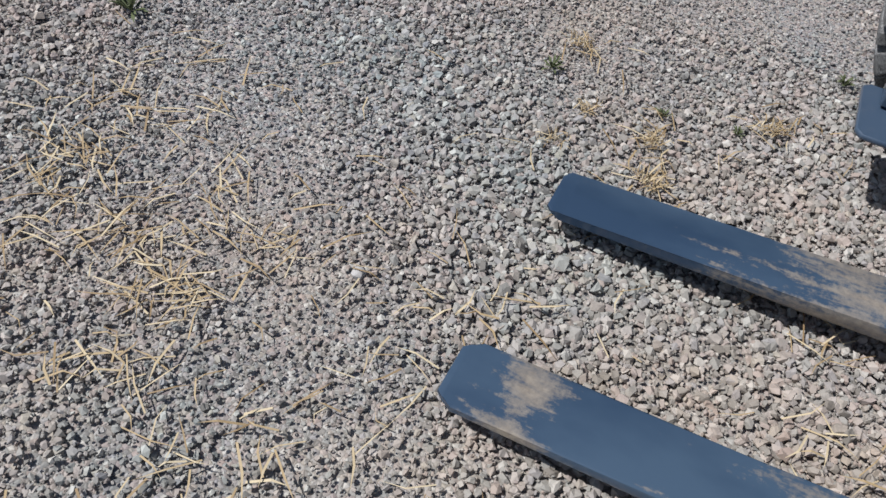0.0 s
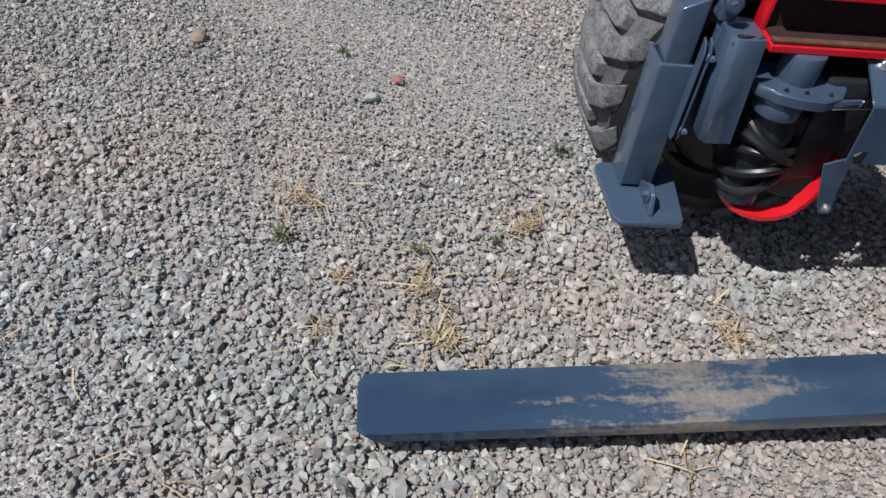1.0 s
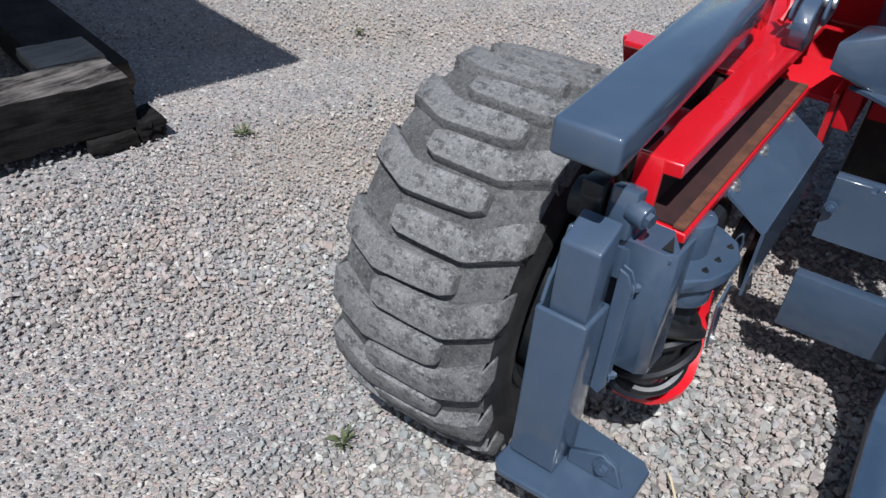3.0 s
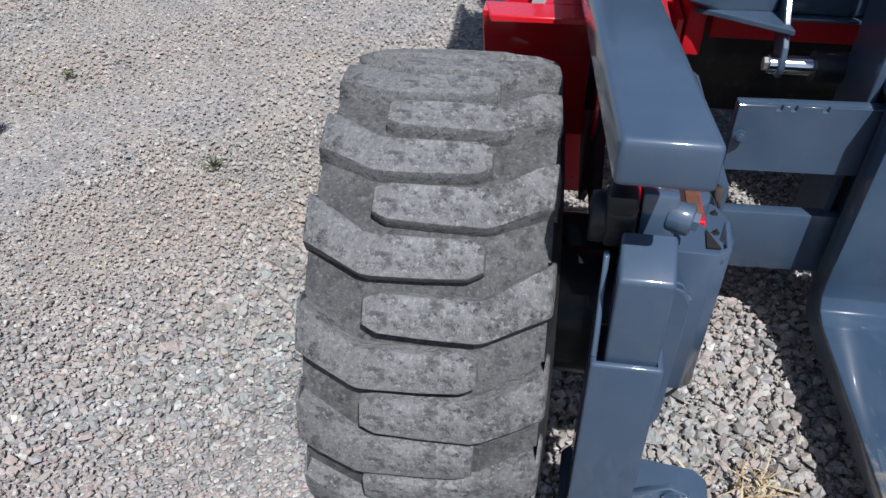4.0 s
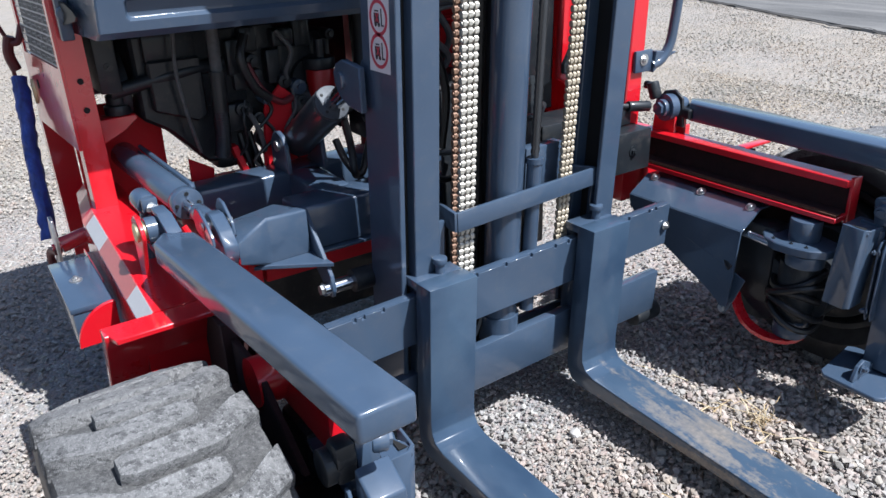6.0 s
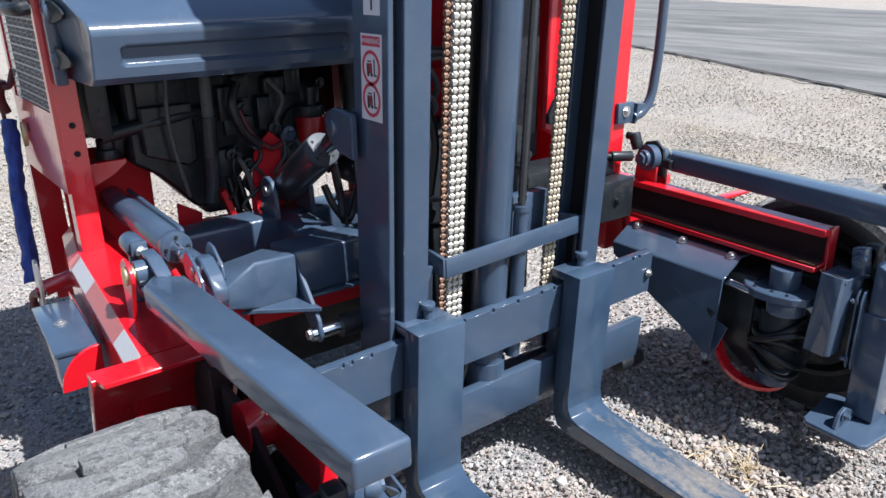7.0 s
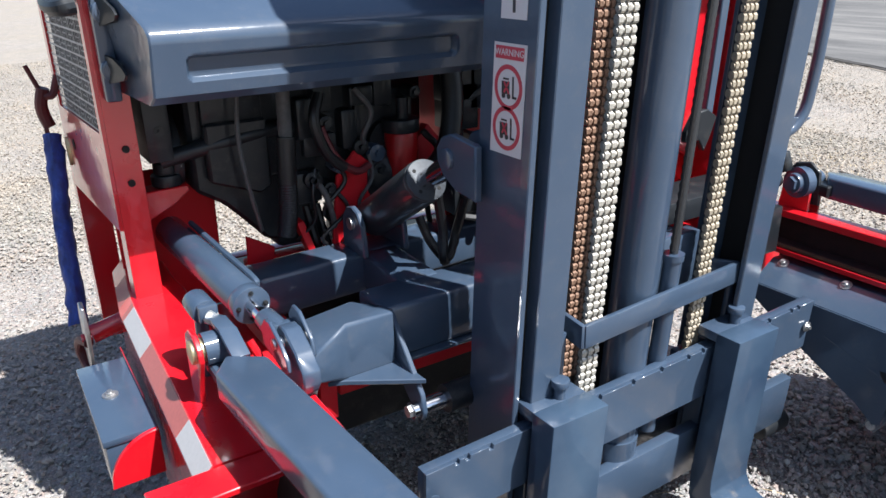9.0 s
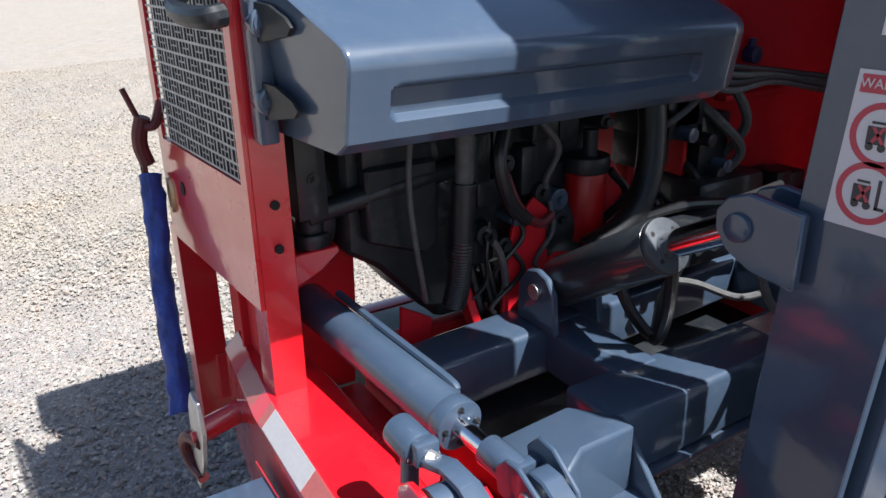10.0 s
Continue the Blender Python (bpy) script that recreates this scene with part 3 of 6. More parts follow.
def weed(x, y, size, seed):
    rnd = random.Random(seed)
    bm = bmesh.new()
    root = bm.verts.new((x, y, lie(x) + 0.004))
    for _ in range(26):
        a, e, l = rnd.uniform(0, math.tau), rnd.uniform(0.2, 1.2), size * rnd.uniform(0.5, 1.0)
        d = Vector((math.cos(a) * math.cos(e), math.sin(a) * math.cos(e), math.sin(e)))
        s = Vector((-math.sin(a), math.cos(a), 0)) * size * 0.075
        p = Vector((x + rnd.gauss(0, size * 0.12), y + rnd.gauss(0, size * 0.12), lie(x) + 0.008))
        v = [bm.verts.new(c) for c in (p + d * l * 0.6 + s, p + d * l - Vector((0, 0, l * 0.15)), p + d * l * 0.6 - s)]
        bm.faces.new([root] + v)
    return thing("weed", bm, GRASS_GREEN, "small green weed growing out of the gravel", "weed", "weeds in the gravel", smooth=0)


for i, (x, y, s) in enumerate([(-0.775, -1.470, 0.055), (-0.736, -1.124, 0.035), (-1.205, -0.682, 0.050), (-0.331, -2.62, 0.08), (-2.44, 0.16, 0.055), (-2.81, 1.23, 0.05), (-1.95, 0.62, 0.05), (-2.21, -1.62, 0.065), (-1.736, -1.355, 0.035), (-0.778, -0.919, 0.03)]):
    weed(x, y, s, 40 + i)


def lump(name, x, y, r, material, label, seed):
    bm = bmesh.new()
    bmesh.ops.create_icosphere(bm, subdivisions=2, radius=1.0)
    for v in bm.verts:
        v.co *= 1 + 0.22 * noise.noise(v.co * 1.4 + Vector((seed, 0, 0)))
    bm.transform(Matrix.Translation((x, y, lie(x) + r * 0.35)) @ Matrix.Rotation(seed, 4, "Z") @ Matrix.Diagonal((r, r * 0.8, r * 0.6, 1)))
    return thing(name, bm, material, label, "stone", smooth=25)


lump("stone", -1.575, -1.166, 0.021, STONE_RED, "reddish stone lying on grey gravel", 1)
lump("stone", -0.534, -0.458, 0.022, STONE_PALE, "large pale stone on grey gravel", 2)
lump("stone", 0.174, -1.553, 0.019, STONE_PALE, "pale flat stone on grey gravel", 3)
lump("stone", 0.130, -0.112, 0.022, STONE_PALE, "white stone on gravel behind the forks", 4)
lump("stone", -1.454, -1.252, 0.026, plain("grey_stone", (0.30, 0.31, 0.30), 0.85), "flat grey stone on the gravel", 5)
lump("stone", -1.78, -1.85, 0.035, plain("brown_clod", (0.24, 0.18, 0.13), 0.95), "brown stone on grey gravel", 6)

# ---- the forklift ----
truck = holder("truck_mounted_forklift", (0.055, 0.45, 0.03), "red and slate grey truck-mounted forklift, mast tipped slightly forward", "forklift")
MIRROR = 0.11  # x of a point and of its twin on the other side add up to this


def tyre_bm(cx, cy, cz, R, half):
    """Carcass turned round the axle, with chevron bars that reach past the middle from either side."""
    bm = bmesh.new()
    outline = [(-half + 0.035, 0.205), (-half + 0.008, 0.225), (-half - 0.006, R - 0.11), (-half - 0.004, R - 0.065), (-half + 0.004, R - 0.038), (-half * 0.5, R - 0.027), (0, R - 0.025),
               (half * 0.5, R - 0.027), (half - 0.004, R - 0.038), (half + 0.002, R - 0.062), (half + 0.010, R - 0.082), (half + 0.011, R - 0.104), (half - 0.004, R - 0.116), (half - 0.022, 0.240), (half - 0.045, 0.205)]
    seg = 72
    rings = [[bm.verts.new((x, r * math.cos(a), r * math.sin(a))) for x, r in outline] for a in (math.tau * i / seg for i in range(seg))]
    for i in range(seg):
        a, b = rings[i], rings[(i + 1) % seg]
        for j in range(len(outline) - 1):
            bm.faces.new((a[j], a[j + 1], b[j + 1], b[j]))
    bm.transform(Matrix.Translation((cx, cy, cz)))
    return bm


def lug_bm(side, R, half, pitch):
    """One tread bar: slanted out at the shoulder, straight over the middle, with a cut end."""
    bm = bmesh.new()
    rows = [(1.0, 0.36, 0.262), (0.80, 0.24, 0.248), (0.52, 0.055, 0.218), (0.44, 0.028, 0.212), (0.0, 0.030, 0.205), (-0.34, 0.045, 0.198), (-0.46, 0.050, 0.125)]
    top, low = [], []
    for u, turn, w in rows:
        x = side * u * half
        r = R - 0.010 * abs(u) ** 2.5 - (0.003 if abs(u) > 0.95 else 0)
        top.append([(x, r, (turn + s * w * 0.92) * pitch) for s in (-1, 1)])
        low.append([(x * 1.01, R - 0.046, (turn + s * w * 1.12) * pitch) for s in (-1, 1)])
    sx = side * (half + 0.005)
    top.insert(0, [(sx, R - 0.055, (0.47 + s * 0.21) * pitch) for s in (-1, 1)])
    low.insert(0, [(sx - side * 0.016, R - 0.06, (0.47 + s * 0.23) * pitch) for s in (-1, 1)])
    V = lambda c: bm.verts.new((c[0], -c[1] * math.cos(c[2]), c[1] * math.sin(c[2])))
    T, L = [[V(c) for c in row] for row in top], [[V(c) for c in row] for row in low]
    for (a, b), (c, d), (e, f), (g, h) in zip(T, T[1:], L, L[1:]):
        bm.faces.new((a, b, d, c))
        bm.faces.new((a, c, g, e))
        bm.faces.new((b, f, h, d))
    bm.faces.new((T[0][0], L[0][0], L[0][1], T[0][1]))
    bm.faces.new((T[-1][0], T[-1][1], L[-1][1], L[-1][0]))
    bmesh.ops.recalc_face_normals(bm, faces=bm.faces[:])
    edge = {v for row in T for v in row}
    bmesh.ops.bevel(bm, geom=[e for e in bm.edges if e.verts[0] in edge and e.verts[1] in edge], offset=0.0055, segments=2, profile=0.6, affect="EDGES")
    for v in bm.verts:  # chipped and scuffed by the stones
        v.co += v.co.normalized() * 0.0022 * noise.noise(v.co * 55)
    return bm


LUGS = {}
LUG_COUNT, LUG_PHASE = 18, 0.22


def tread(tyre, cx, cy, cz, R, half, toe):
    """The tread bars of one tyre, each a part, sharing two meshes."""
    pitch = math.tau / LUG_COUNT
    rnd = random.Random(8)
    for side in (-1, 1):
        if side not in LUGS:
            LUGS[side] = mesh_of("tread_lug", lug_bm(side, R, half, pitch), RUBBER, 40)
        for k in range(LUG_COUNT):
            ob = new("tread_lug", LUGS[side])
            ob.parent = tyre
            ob.location = (MIRROR - cx if FLIP[0] else cx, cy, cz)
            ob.rotation_euler = (-(k + (0.5 if side > 0 else 0.0) + LUG_PHASE) * pitch + rnd.uniform(-0.006, 0.006), 0, radians(toe))


def turned_disc(cx, cy, cz, outline, seg=40):
    """A dish turned round the axle (along x) from pairs of x and radius."""
    bm = bmesh.new()
    rings = [[bm.verts.new((x, r * math.cos(a), r * math.sin(a))) for x, r in outline] for a in (math.tau * i / seg for i in range(seg))]
    for i in range(seg):
        a, b = rings[i], rings[(i + 1) % seg]
        for j in range(len(outline) - 1):
            bm.faces.new((a[j], a[j + 1], b[j + 1], b[j]))
    bmesh.ops.remove_doubles(bm, verts=bm.verts[:], dist=1e-5)
    bmesh.ops.recalc_face_normals(bm, faces=bm.faces[:])
    bm.transform(Matrix.Translation((cx, cy, cz)))
    return bm


def wheel(cx, cy, cz, toe=0.0, R=0.390, half=0.154):
    """toe: degrees by which the wheel is steered inwards."""
    spin = Matrix.Rotation(radians(toe), 4, "Z")

    def disc(*outline):
        return turned(turned_disc(cx, cy, cz, outline), spin, (cx, cy, cz))

    tyre = part("wheel", turned(tyre_bm(cx, cy, cz, R, half), spin, (cx, cy, cz)), RUBBER_BASE, truck, "dusty black tyre with chunky chevron tread", smooth=40)
    tread(tyre, cx, cy, cz, R, half, toe)
    tyre.data.materials.append(RUBBER_SIDE)
    for f in tyre.data.polygons:
        if math.hypot(f.center.y - cy, f.center.z - cz) < R - 0.052:
            f.material_index = 1
    part("rim", disc((half - 0.030, 0.246), (half - 0.014, 0.240), (half - 0.016, 0.224), (half - 0.04, 0.203), (half - 0.10, 0.19), (half - 0.12, 0.10), (half - 0.118, 0.0)), DARK, tyre, "black painted steel rim")
    part("rim", disc((-half + 0.02, 0.226), (-half + 0.012, 0.218), (-half + 0.03, 0.203), (-half + 0.07, 0.19), (-half + 0.08, 0.08), (-half + 0.05, 0.07), (-half + 0.05, 0.0)), WHITE, tyre, "off-white steel rim")
    part("drive_hub", disc((half - 0.09, 0.196), (half + 0.005, 0.196), (half + 0.012, 0.186), (half + 0.015, 0.12), (half + 0.03, 0.11), (half + 0.03, 0.0)), DARK, tyre, "black hydraulic drive hub")
    return tyre


def front_leg():
    """The arm that carries a front wheel: red channel beam, grey box arm above, cover plate, steering unit and stabiliser."""
    # red channel, open towards the forks
    z0, z1 = 0.612, 0.735
    out, tip = (0.010, -0.420) if FLIP[0] else (0.0, -0.432)
    if FLIP[0]:
        z0, z1 = z0 + 0.012, z1 + 0.012
    ch = [(-0.785, z0), (-0.692, z0), (-0.692, z0 + 0.016), (-0.765, z0 + 0.019), (-0.765, z1 - 0.024), (-0.722, z1 - 0.022), (-0.722, z1), (-0.785, z1)]
    ch = [(x - out, z) for x, z in ch]
    beam = part("leg_beam", prism(ch, "y", tip, 0.34, 0.002), RED, truck, "glossy red channel beam")
    part("liner", box(-0.715 - out, -0.697 - out, tip + 0.004, 0.33, z0 + 0.0195, z0 + 0.024), RUSTY, beam, "brown rust-primed inside of the beam")
    # Thin dark lining that puts the shade inside the channel into colour.
    part("liner", join(box(-0.7645 - out, -0.762 - out, tip + 0.008, 0.33, z0 + 0.021, z1 - 0.027), box(-0.762 - out, -0.7155 - out, tip + 0.008, 0.33, z0 + 0.0195, z0 + 0.0225)), INNER_SHADE, beam, "dark maroon lining, the beam's inner shade put into colour")
    part("end_plate", box(-0.792 - out, -0.750 - out, tip - 0.004, tip + 0.007, z0 - 0.02, z1 + 0.002, 0.002), RED, beam)
    # inner red side of the fork yoke behind the arm, its shade painted dark maroon
    part("yoke_plate", prism([(-0.40, 0.58), (-0.18, 0.70), (0.30, 0.70), (0.34, 0.40), (0.05, 0.36), (-0.16, 0.52)], "x", -0.835, -0.822, 0.002), INNER_SHADE, truck, "red yoke plate above the wheel, shade painted in as dark maroon")
    part("yoke_rib", box(-0.85, -0.79, -0.05, -0.035, 0.60, 0.735, 0.002), INNER_SHADE, truck)
    part("yoke_tube", rod((-0.84, -0.17, 0.66), (-0.787, -0.17, 0.66), 0.05, 24), RED, truck)
    # cover plate: bolted lip, slope, apron, folded tab
    skirt = [(-0.187, 0.547), (0.262, 0.547), (0.262, 0.41), (-0.180, 0.406)]
    if FLIP[0]:  # the far apron hangs lower at its front
        skirt[2:] = [(0.255, 0.505), (0.10, 0.415), (-0.10, 0.315), (-0.150, 0.278), (-0.172, 0.285), (-0.180, 0.406)]
    apron = join(prism([(-0.755, 0.604), (-0.706, 0.604), (-0.622, 0.549), (-0.622, 0.543), (-0.708, 0.598), (-0.755, 0.598)], "y", -0.187, 0.262),
                 prism(skirt, "x", -0.624, -0.618))
    plate = part("cover_plate", apron, GREY, truck, "slate grey bent cover plate with bolts", smooth=20)
    part("folded_tab", prism([(-0.207, 0.380), (-0.140, 0.404), (-0.132, 0.300), (-0.118, 0.250), (-0.148, 0.238), (-0.164, 0.262)], "x", -0.650, -0.645, 0.001), GREY, plate)
    if FLIP[0]:
        part("fold_line", bar((-0.621, -0.176, 0.412), (-0.621, 0.02, 0.470), 0.007, 0.004, 0.001), GREY, plate)
    for y in (-0.156, 0.029, 0.222):
        bolt((-0.700, y, 0.599), (0.5, 0, 0.85), 0.010, 0.009, plate)
    bolt((-0.645, -0.138, 0.256), (1, 0, 0.2), 0.008, 0.006, plate)
    # steering unit
    oval = [(-0.676, -0.430), (-0.644, -0.392), (-0.630, -0.345), (-0.627, -0.295), (-0.645, -0.248), (-0.68, -0.220), (-0.74, -0.208), (-0.775, -0.24), (-0.785, -0.33), (-0.76, -0.42), (-0.72, -0.440)]
    unit = part("steering_unit", prism(oval, "z", 0.522, 0.548, 0.003), GREY, truck, "slate grey steering motor stack with black hoses")
    part("cap", rod((-0.72, -0.33, 0.546), (-0.72, -0.33, 0.612), 0.046, 24, bev=0.004), GREY, unit)
    for x, y in ((-0.652, -0.275), (-0.655, -0.33), (-0.66, -0.375), (-0.705, -0.245)):
        bolt((x, y, 0.547), (0, 0, 1), 0.0035, 0.002, unit, DARK)
    part("flange", rod((-0.70, -0.355, 0.478), (-0.70, -0.355, 0.518), 0.056, 28, bev=0.006), GREY, unit)
    part("drum", rod((-0.722, -0.335, 0.29), (-0.722, -0.335, 0.478), 0.060, 28, bev=0.006), DARK, unit, "black painted motor drum")
    part("lower_flange", rod((-0.730, -0.330, 0.222), (-0.730, -0.330, 0.262), 0.053, 28, 0.050, bev=0.004), GREY, unit)
    part("lower_flange", rod((-0.728, -0.335, 0.262), (-0.728, -0.335, 0.295), 0.048, 28, bev=0.004), GREY, unit)
    for k in range(5):
        r, z = 0.070 + 0.009 * (k % 2), 0.300 + 0.031 * k
        part("hydraulic_hose", hose([(-0.722 + r * math.cos(a), -0.335 + r * math.sin(a), z + 0.030 * math.sin(a * 1.3 + k)) for a in (-2.2 + 0.5 * i for i in range(8))], 0.0105, 8, 4), HOSE, unit, "black rubber hydraulic hose")
    part("steering_rod", rod((-0.650, -0.27, 0.530), (-0.660, -0.05, 0.540), 0.013, 16), CHROME, unit, "chrome cylinder rod")
    # red lower guard: lip and the band that rises behind it
    course = [(-0.750, -0.368, 0.206), (-0.712, -0.366, 0.206), (-0.682, -0.354, 0.206), (-0.658, -0.330, 0.208), (-0.643, -0.295, 0.211), (-0.638, -0.256, 0.219), (-0.641, -0.218, 0.233),
              (-0.648, -0.186, 0.260), (-0.656, -0.162, 0.292), (-0.664, -0.148, 0.327), (-0.671, -0.140, 0.368)]
    band = bmesh.new()
    loops = []
    for i, (x, y, z) in enumerate(course):
        a, b = Vector(course[max(0, i - 1)]), Vector(course[min(len(course) - 1, i + 1)])
        along = (b - a).normalized()
        side = Vector((-0.745 - x, -0.285 - y if i < 6 else 0.0, 0)).normalized() * 0.036
        up = along.cross(side).normalized() * 0.012
        edge = Vector((x, y, z))
        loops.append([band.verts.new(p) for p in (edge, edge + side, edge + side + up, edge + up)])
    for a, b in zip(loops, loops[1:]):
        for k in range(4):
            band.faces.new((a[k], a[(k + 1) % 4], b[(k + 1) % 4], b[k]))
    band.faces.new(loops[0])
    band.faces.new(loops[-1])
    bmesh.ops.recalc_face_normals(band, faces=band.faces[:])
    guard = part("lower_guard", band, RED, truck, "bright red curved lower guard", smooth=40)
    part("hydraulic_hose", hose([(-0.62, -0.17, 0.42), (-0.635, -0.12, 0.445), (-0.64, -0.02, 0.44), (-0.66, 0.10, 0.47)], 0.012), HOSE, guard)
    part("drive_motor", join(rod((-0.90, -0.215, 0.355), (-0.700, -0.215, 0.355), 0.118, 32, bev=0.01), box(-0.78, -0.69, -0.26, -0.12, 0.30, 0.56, 0.015)), DARK, truck, "black wheel drive motor")
    part("axle_stub", rod((-0.92, -0.322, 0.375), (-0.72, -0.33, 0.375), 0.105, 28), DARK, truck, "black axle stub in the wheel")
    # stabiliser: sleeve, drop leg, foot and its mounting channel
    tube = box(-0.822, -0.737, -0.640, -0.557, 0.218, 0.543, 0.0045, 3)
    lid = max(tube.faces, key=lambda f: f.calc_center_median().z + f.calc_area())
    bmesh.ops.inset_region(tube, faces=[lid], thickness=0.0035)
    sunk = bmesh.ops.extrude_discrete_faces(tube, faces=[lid])["faces"]
    bmesh.ops.translate(tube, verts=list({v for f in sunk for v in f.verts}), vec=(0, 0, -0.045))
    stab = part("stabiliser", tube, GREY, truck, "slate grey stabiliser leg standing above the gravel")
    part("guide_plate", prism([(-0.628, 0.5435), (-0.614, 0.580), (-0.590, 0.612), (-0.572, 0.655), (-0.557, 0.655), (-0.557, 0.5435)], "x", -0.8215, -0.815, 0.0015), GREY, stab)
    leg = box(-0.8060, -0.7440, -0.6290, -0.5665, 0.505, 0.690, 0.005, 3)
    for v in leg.verts:
        if v.co.z > 0.6:
            v.co.z += 0.45 * (v.co.y + 0.568)
    part("drop_leg", leg, GREY, stab)
    part("foot_plate", prism([(-0.832, -0.668), (-0.815, -0.688), (-0.632, -0.682), (-0.612, -0.664), (-0.612, -0.515), (-0.63, -0.497), (-0.815, -0.472), (-0.832, -0.492)], "z", 0.196, 0.211, 0.003), GREY, stab, "grey steel foot plate with cut corners")
    part("gusset", prism([(-0.735, 0.212), (-0.634, 0.212), (-0.652, 0.256), (-0.680, 0.268), (-0.735, 0.240)], "y", -0.590, -0.578, 0.002), GREY, stab)
    bolt((-0.672, -0.592, 0.246), (0, -1, 0.0), 0.011, 0.010, stab, GREY)
    for y in (-0.562, -0.548):
        part("mounting_flange", prism([(-0.737, 0.372), (-0.722, 0.365), (-0.714, 0.385), (-0.712, 0.585), (-0.722, 0.606), (-0.737, 0.612)], "y", y, y + 0.005, 0.001), GREY, stab)
    for z in (0.575, 0.395):
        bolt((-0.722, -0.544, z), (0.7, 0.7, 0), 0.008, 0.012, stab, GREY)
    u = [(-0.748, -0.530), (-0.688, -0.530), (-0.672, -0.518), (-0.670, -0.458), (-0.676, -0.458), (-0.678, -0.513), (-0.690, -0.524), (-0.742, -0.524), (-0.742, -0.470), (-0.748, -0.470)]
    part("mounting_channel", turned(prism(u, "z", 0.398, 0.645, 0.001), Matrix.Rotation(radians(4), 4, "X"), (-0.7, -0.5, 0.645)), GREY, stab, "folded slate grey channel, open on top")
    part("hinge_web", prism([(-0.785, -0.540), (-0.748, -0.526), (-0.680, -0.526), (-0.674, -0.500), (-0.705, -0.445), (-0.785, -0.445)], "z", 0.626, 0.638, 0.002), GREY, stab)
    part("web_slot", prism([(-0.700, -0.512), (-0.683, -0.512), (-0.698, -0.470)], "z", 0.640, 0.6415), HOLE, stab)
    part("hinge_neck", rod((-0.752, -0.515, 0.575), (-0.752, -0.515, 0.628), 0.020, 18), GREY, stab)
    part("hinge_block", turned(box(-0.787, -0.744, -0.540, -0.502, 0.640, 0.718, 0.006), Matrix.Rotation(radians(-8), 4, "X"), (-0.76, -0.52, 0.65)), GREY, stab)
    part("hinge_pin", rod((-0.755, -0.520, 0.688), (-0.726, -0.526, 0.685), 0.0195, 20, bev=0.004), GREY, stab)
    part("hinge_pin_nut", rod((-0.728, -0.525, 0.685), (-0.719, -0.527, 0.684), 0.012, 6), GREY, stab)
    part("hinge_clevis", box(-0.826, -0.790, -0.548, -0.505, 0.650, 0.722, 0.008), DARK, stab, "black hinge clevis")
    part("pivot_boss", rod((-0.825, -0.522, 0.690), (-0.790, -0.522, 0.690), 0.027, 24, bev=0.004), DARK, stab, "black pivot boss")
    part("pivot_boss", rod((-0.842, -0.515, 0.675), (-0.812, -0.515, 0.675), 0.032, 24, bev=0.004), DARK, stab, "black pivot boss")


def box_arm(end_y, root_y, top, drop, deep=0.052):
    """Box-section arm, seen from above slightly toed in, its root cut to a point; drop: how much lower the root lies."""
    plan = [(-0.849, end_y), (-0.754, end_y), (-0.806, root_y + 0.012), (-0.866, root_y + 0.056), (-0.900, root_y + 0.004)]
    bm = prism(plan, "z", top - deep, top)
    for v in bm.verts:
        v.co.z -= drop * (v.co.y - end_y) / (root_y - end_y)
    bmesh.ops.bevel(bm, geom=bm.edges[:], offset=0.0075, segments=3, profile=0.5, affect="EDGES")
    return part("box_arm", bm, GREY, truck, "slate grey box-section arm with welded end")


SHIFT[0] = True
front_leg()
SHIFT[0] = False
wheel(-1.052, -0.335, 0.380, 2.0)
box_arm(-0.683, 0.128, 0.873, 0.014)
FLIP[0] = (MIRROR - 0.01, 0.015)
front_leg()
wheel(-1.052, -0.322, 0.430)
box_arm(-0.642, 0.180, 0.852, 0.0, 0.064)
FLIP[0] = None

# ---- left side frame, step box and rear panel ----
def rail_height(y):
    return 0.732 + 0.026 * min(1.0, max(0.0, (y - 0.045) / 0.70))


def rail_edge(y):
    return -0.968 + 0.022 * (y - 0.045) if y < 0.745 else -0.9526 + 0.12 * (y - 0.745)


rail = bmesh.new()
rows = []
for y, inner_x in ((0.066, -0.788), (0.330, -0.788), (0.400, -0.800), (0.595, -0.800), (0.745, -0.80), (0.82, -0.806), (1.02, -0.80)):
    x, z = rail_edge(y), rail_height(y)
    rows.append([rail.verts.new(p) for p in ((x, y, z - 0.26), (x, y, z - 0.032), (x + 0.030, y, z), (inner_x - 0.006, y, z), (inner_x, y, z - 0.006), (inner_x, y, z - 0.26))])
for a, b in zip(rows, rows[1:]):
    for k in range(6):
        rail.faces.new((a[k], a[(k + 1) % 6], b[(k + 1) % 6], b[k]))
rail.faces.new(rows[0])
rail.faces.new(rows[-1])
bmesh.ops.recalc_face_normals(rail, faces=rail.faces[:])
side_rail = part("side_rail", rail, RED, truck, "bright red side frame rail")
front_plate = part("front_plate", prism([(0.020, 0.732), (0.020, 0.720), (0.185, 0.42), (0.315, 0.18), (0.327, 0.18), (0.197, 0.42), (0.052, 0.732)], "x", -1.047, -0.788, 0.002), RED, truck, "red plate behind the tyre with a folded lip")
part("lip", prism([(-1.047, 0.060), (-1.030, -0.012), (-0.800, -0.008), (-0.792, 0.060)], "z", 0.722, 0.734, 0.002), RED, front_plate)


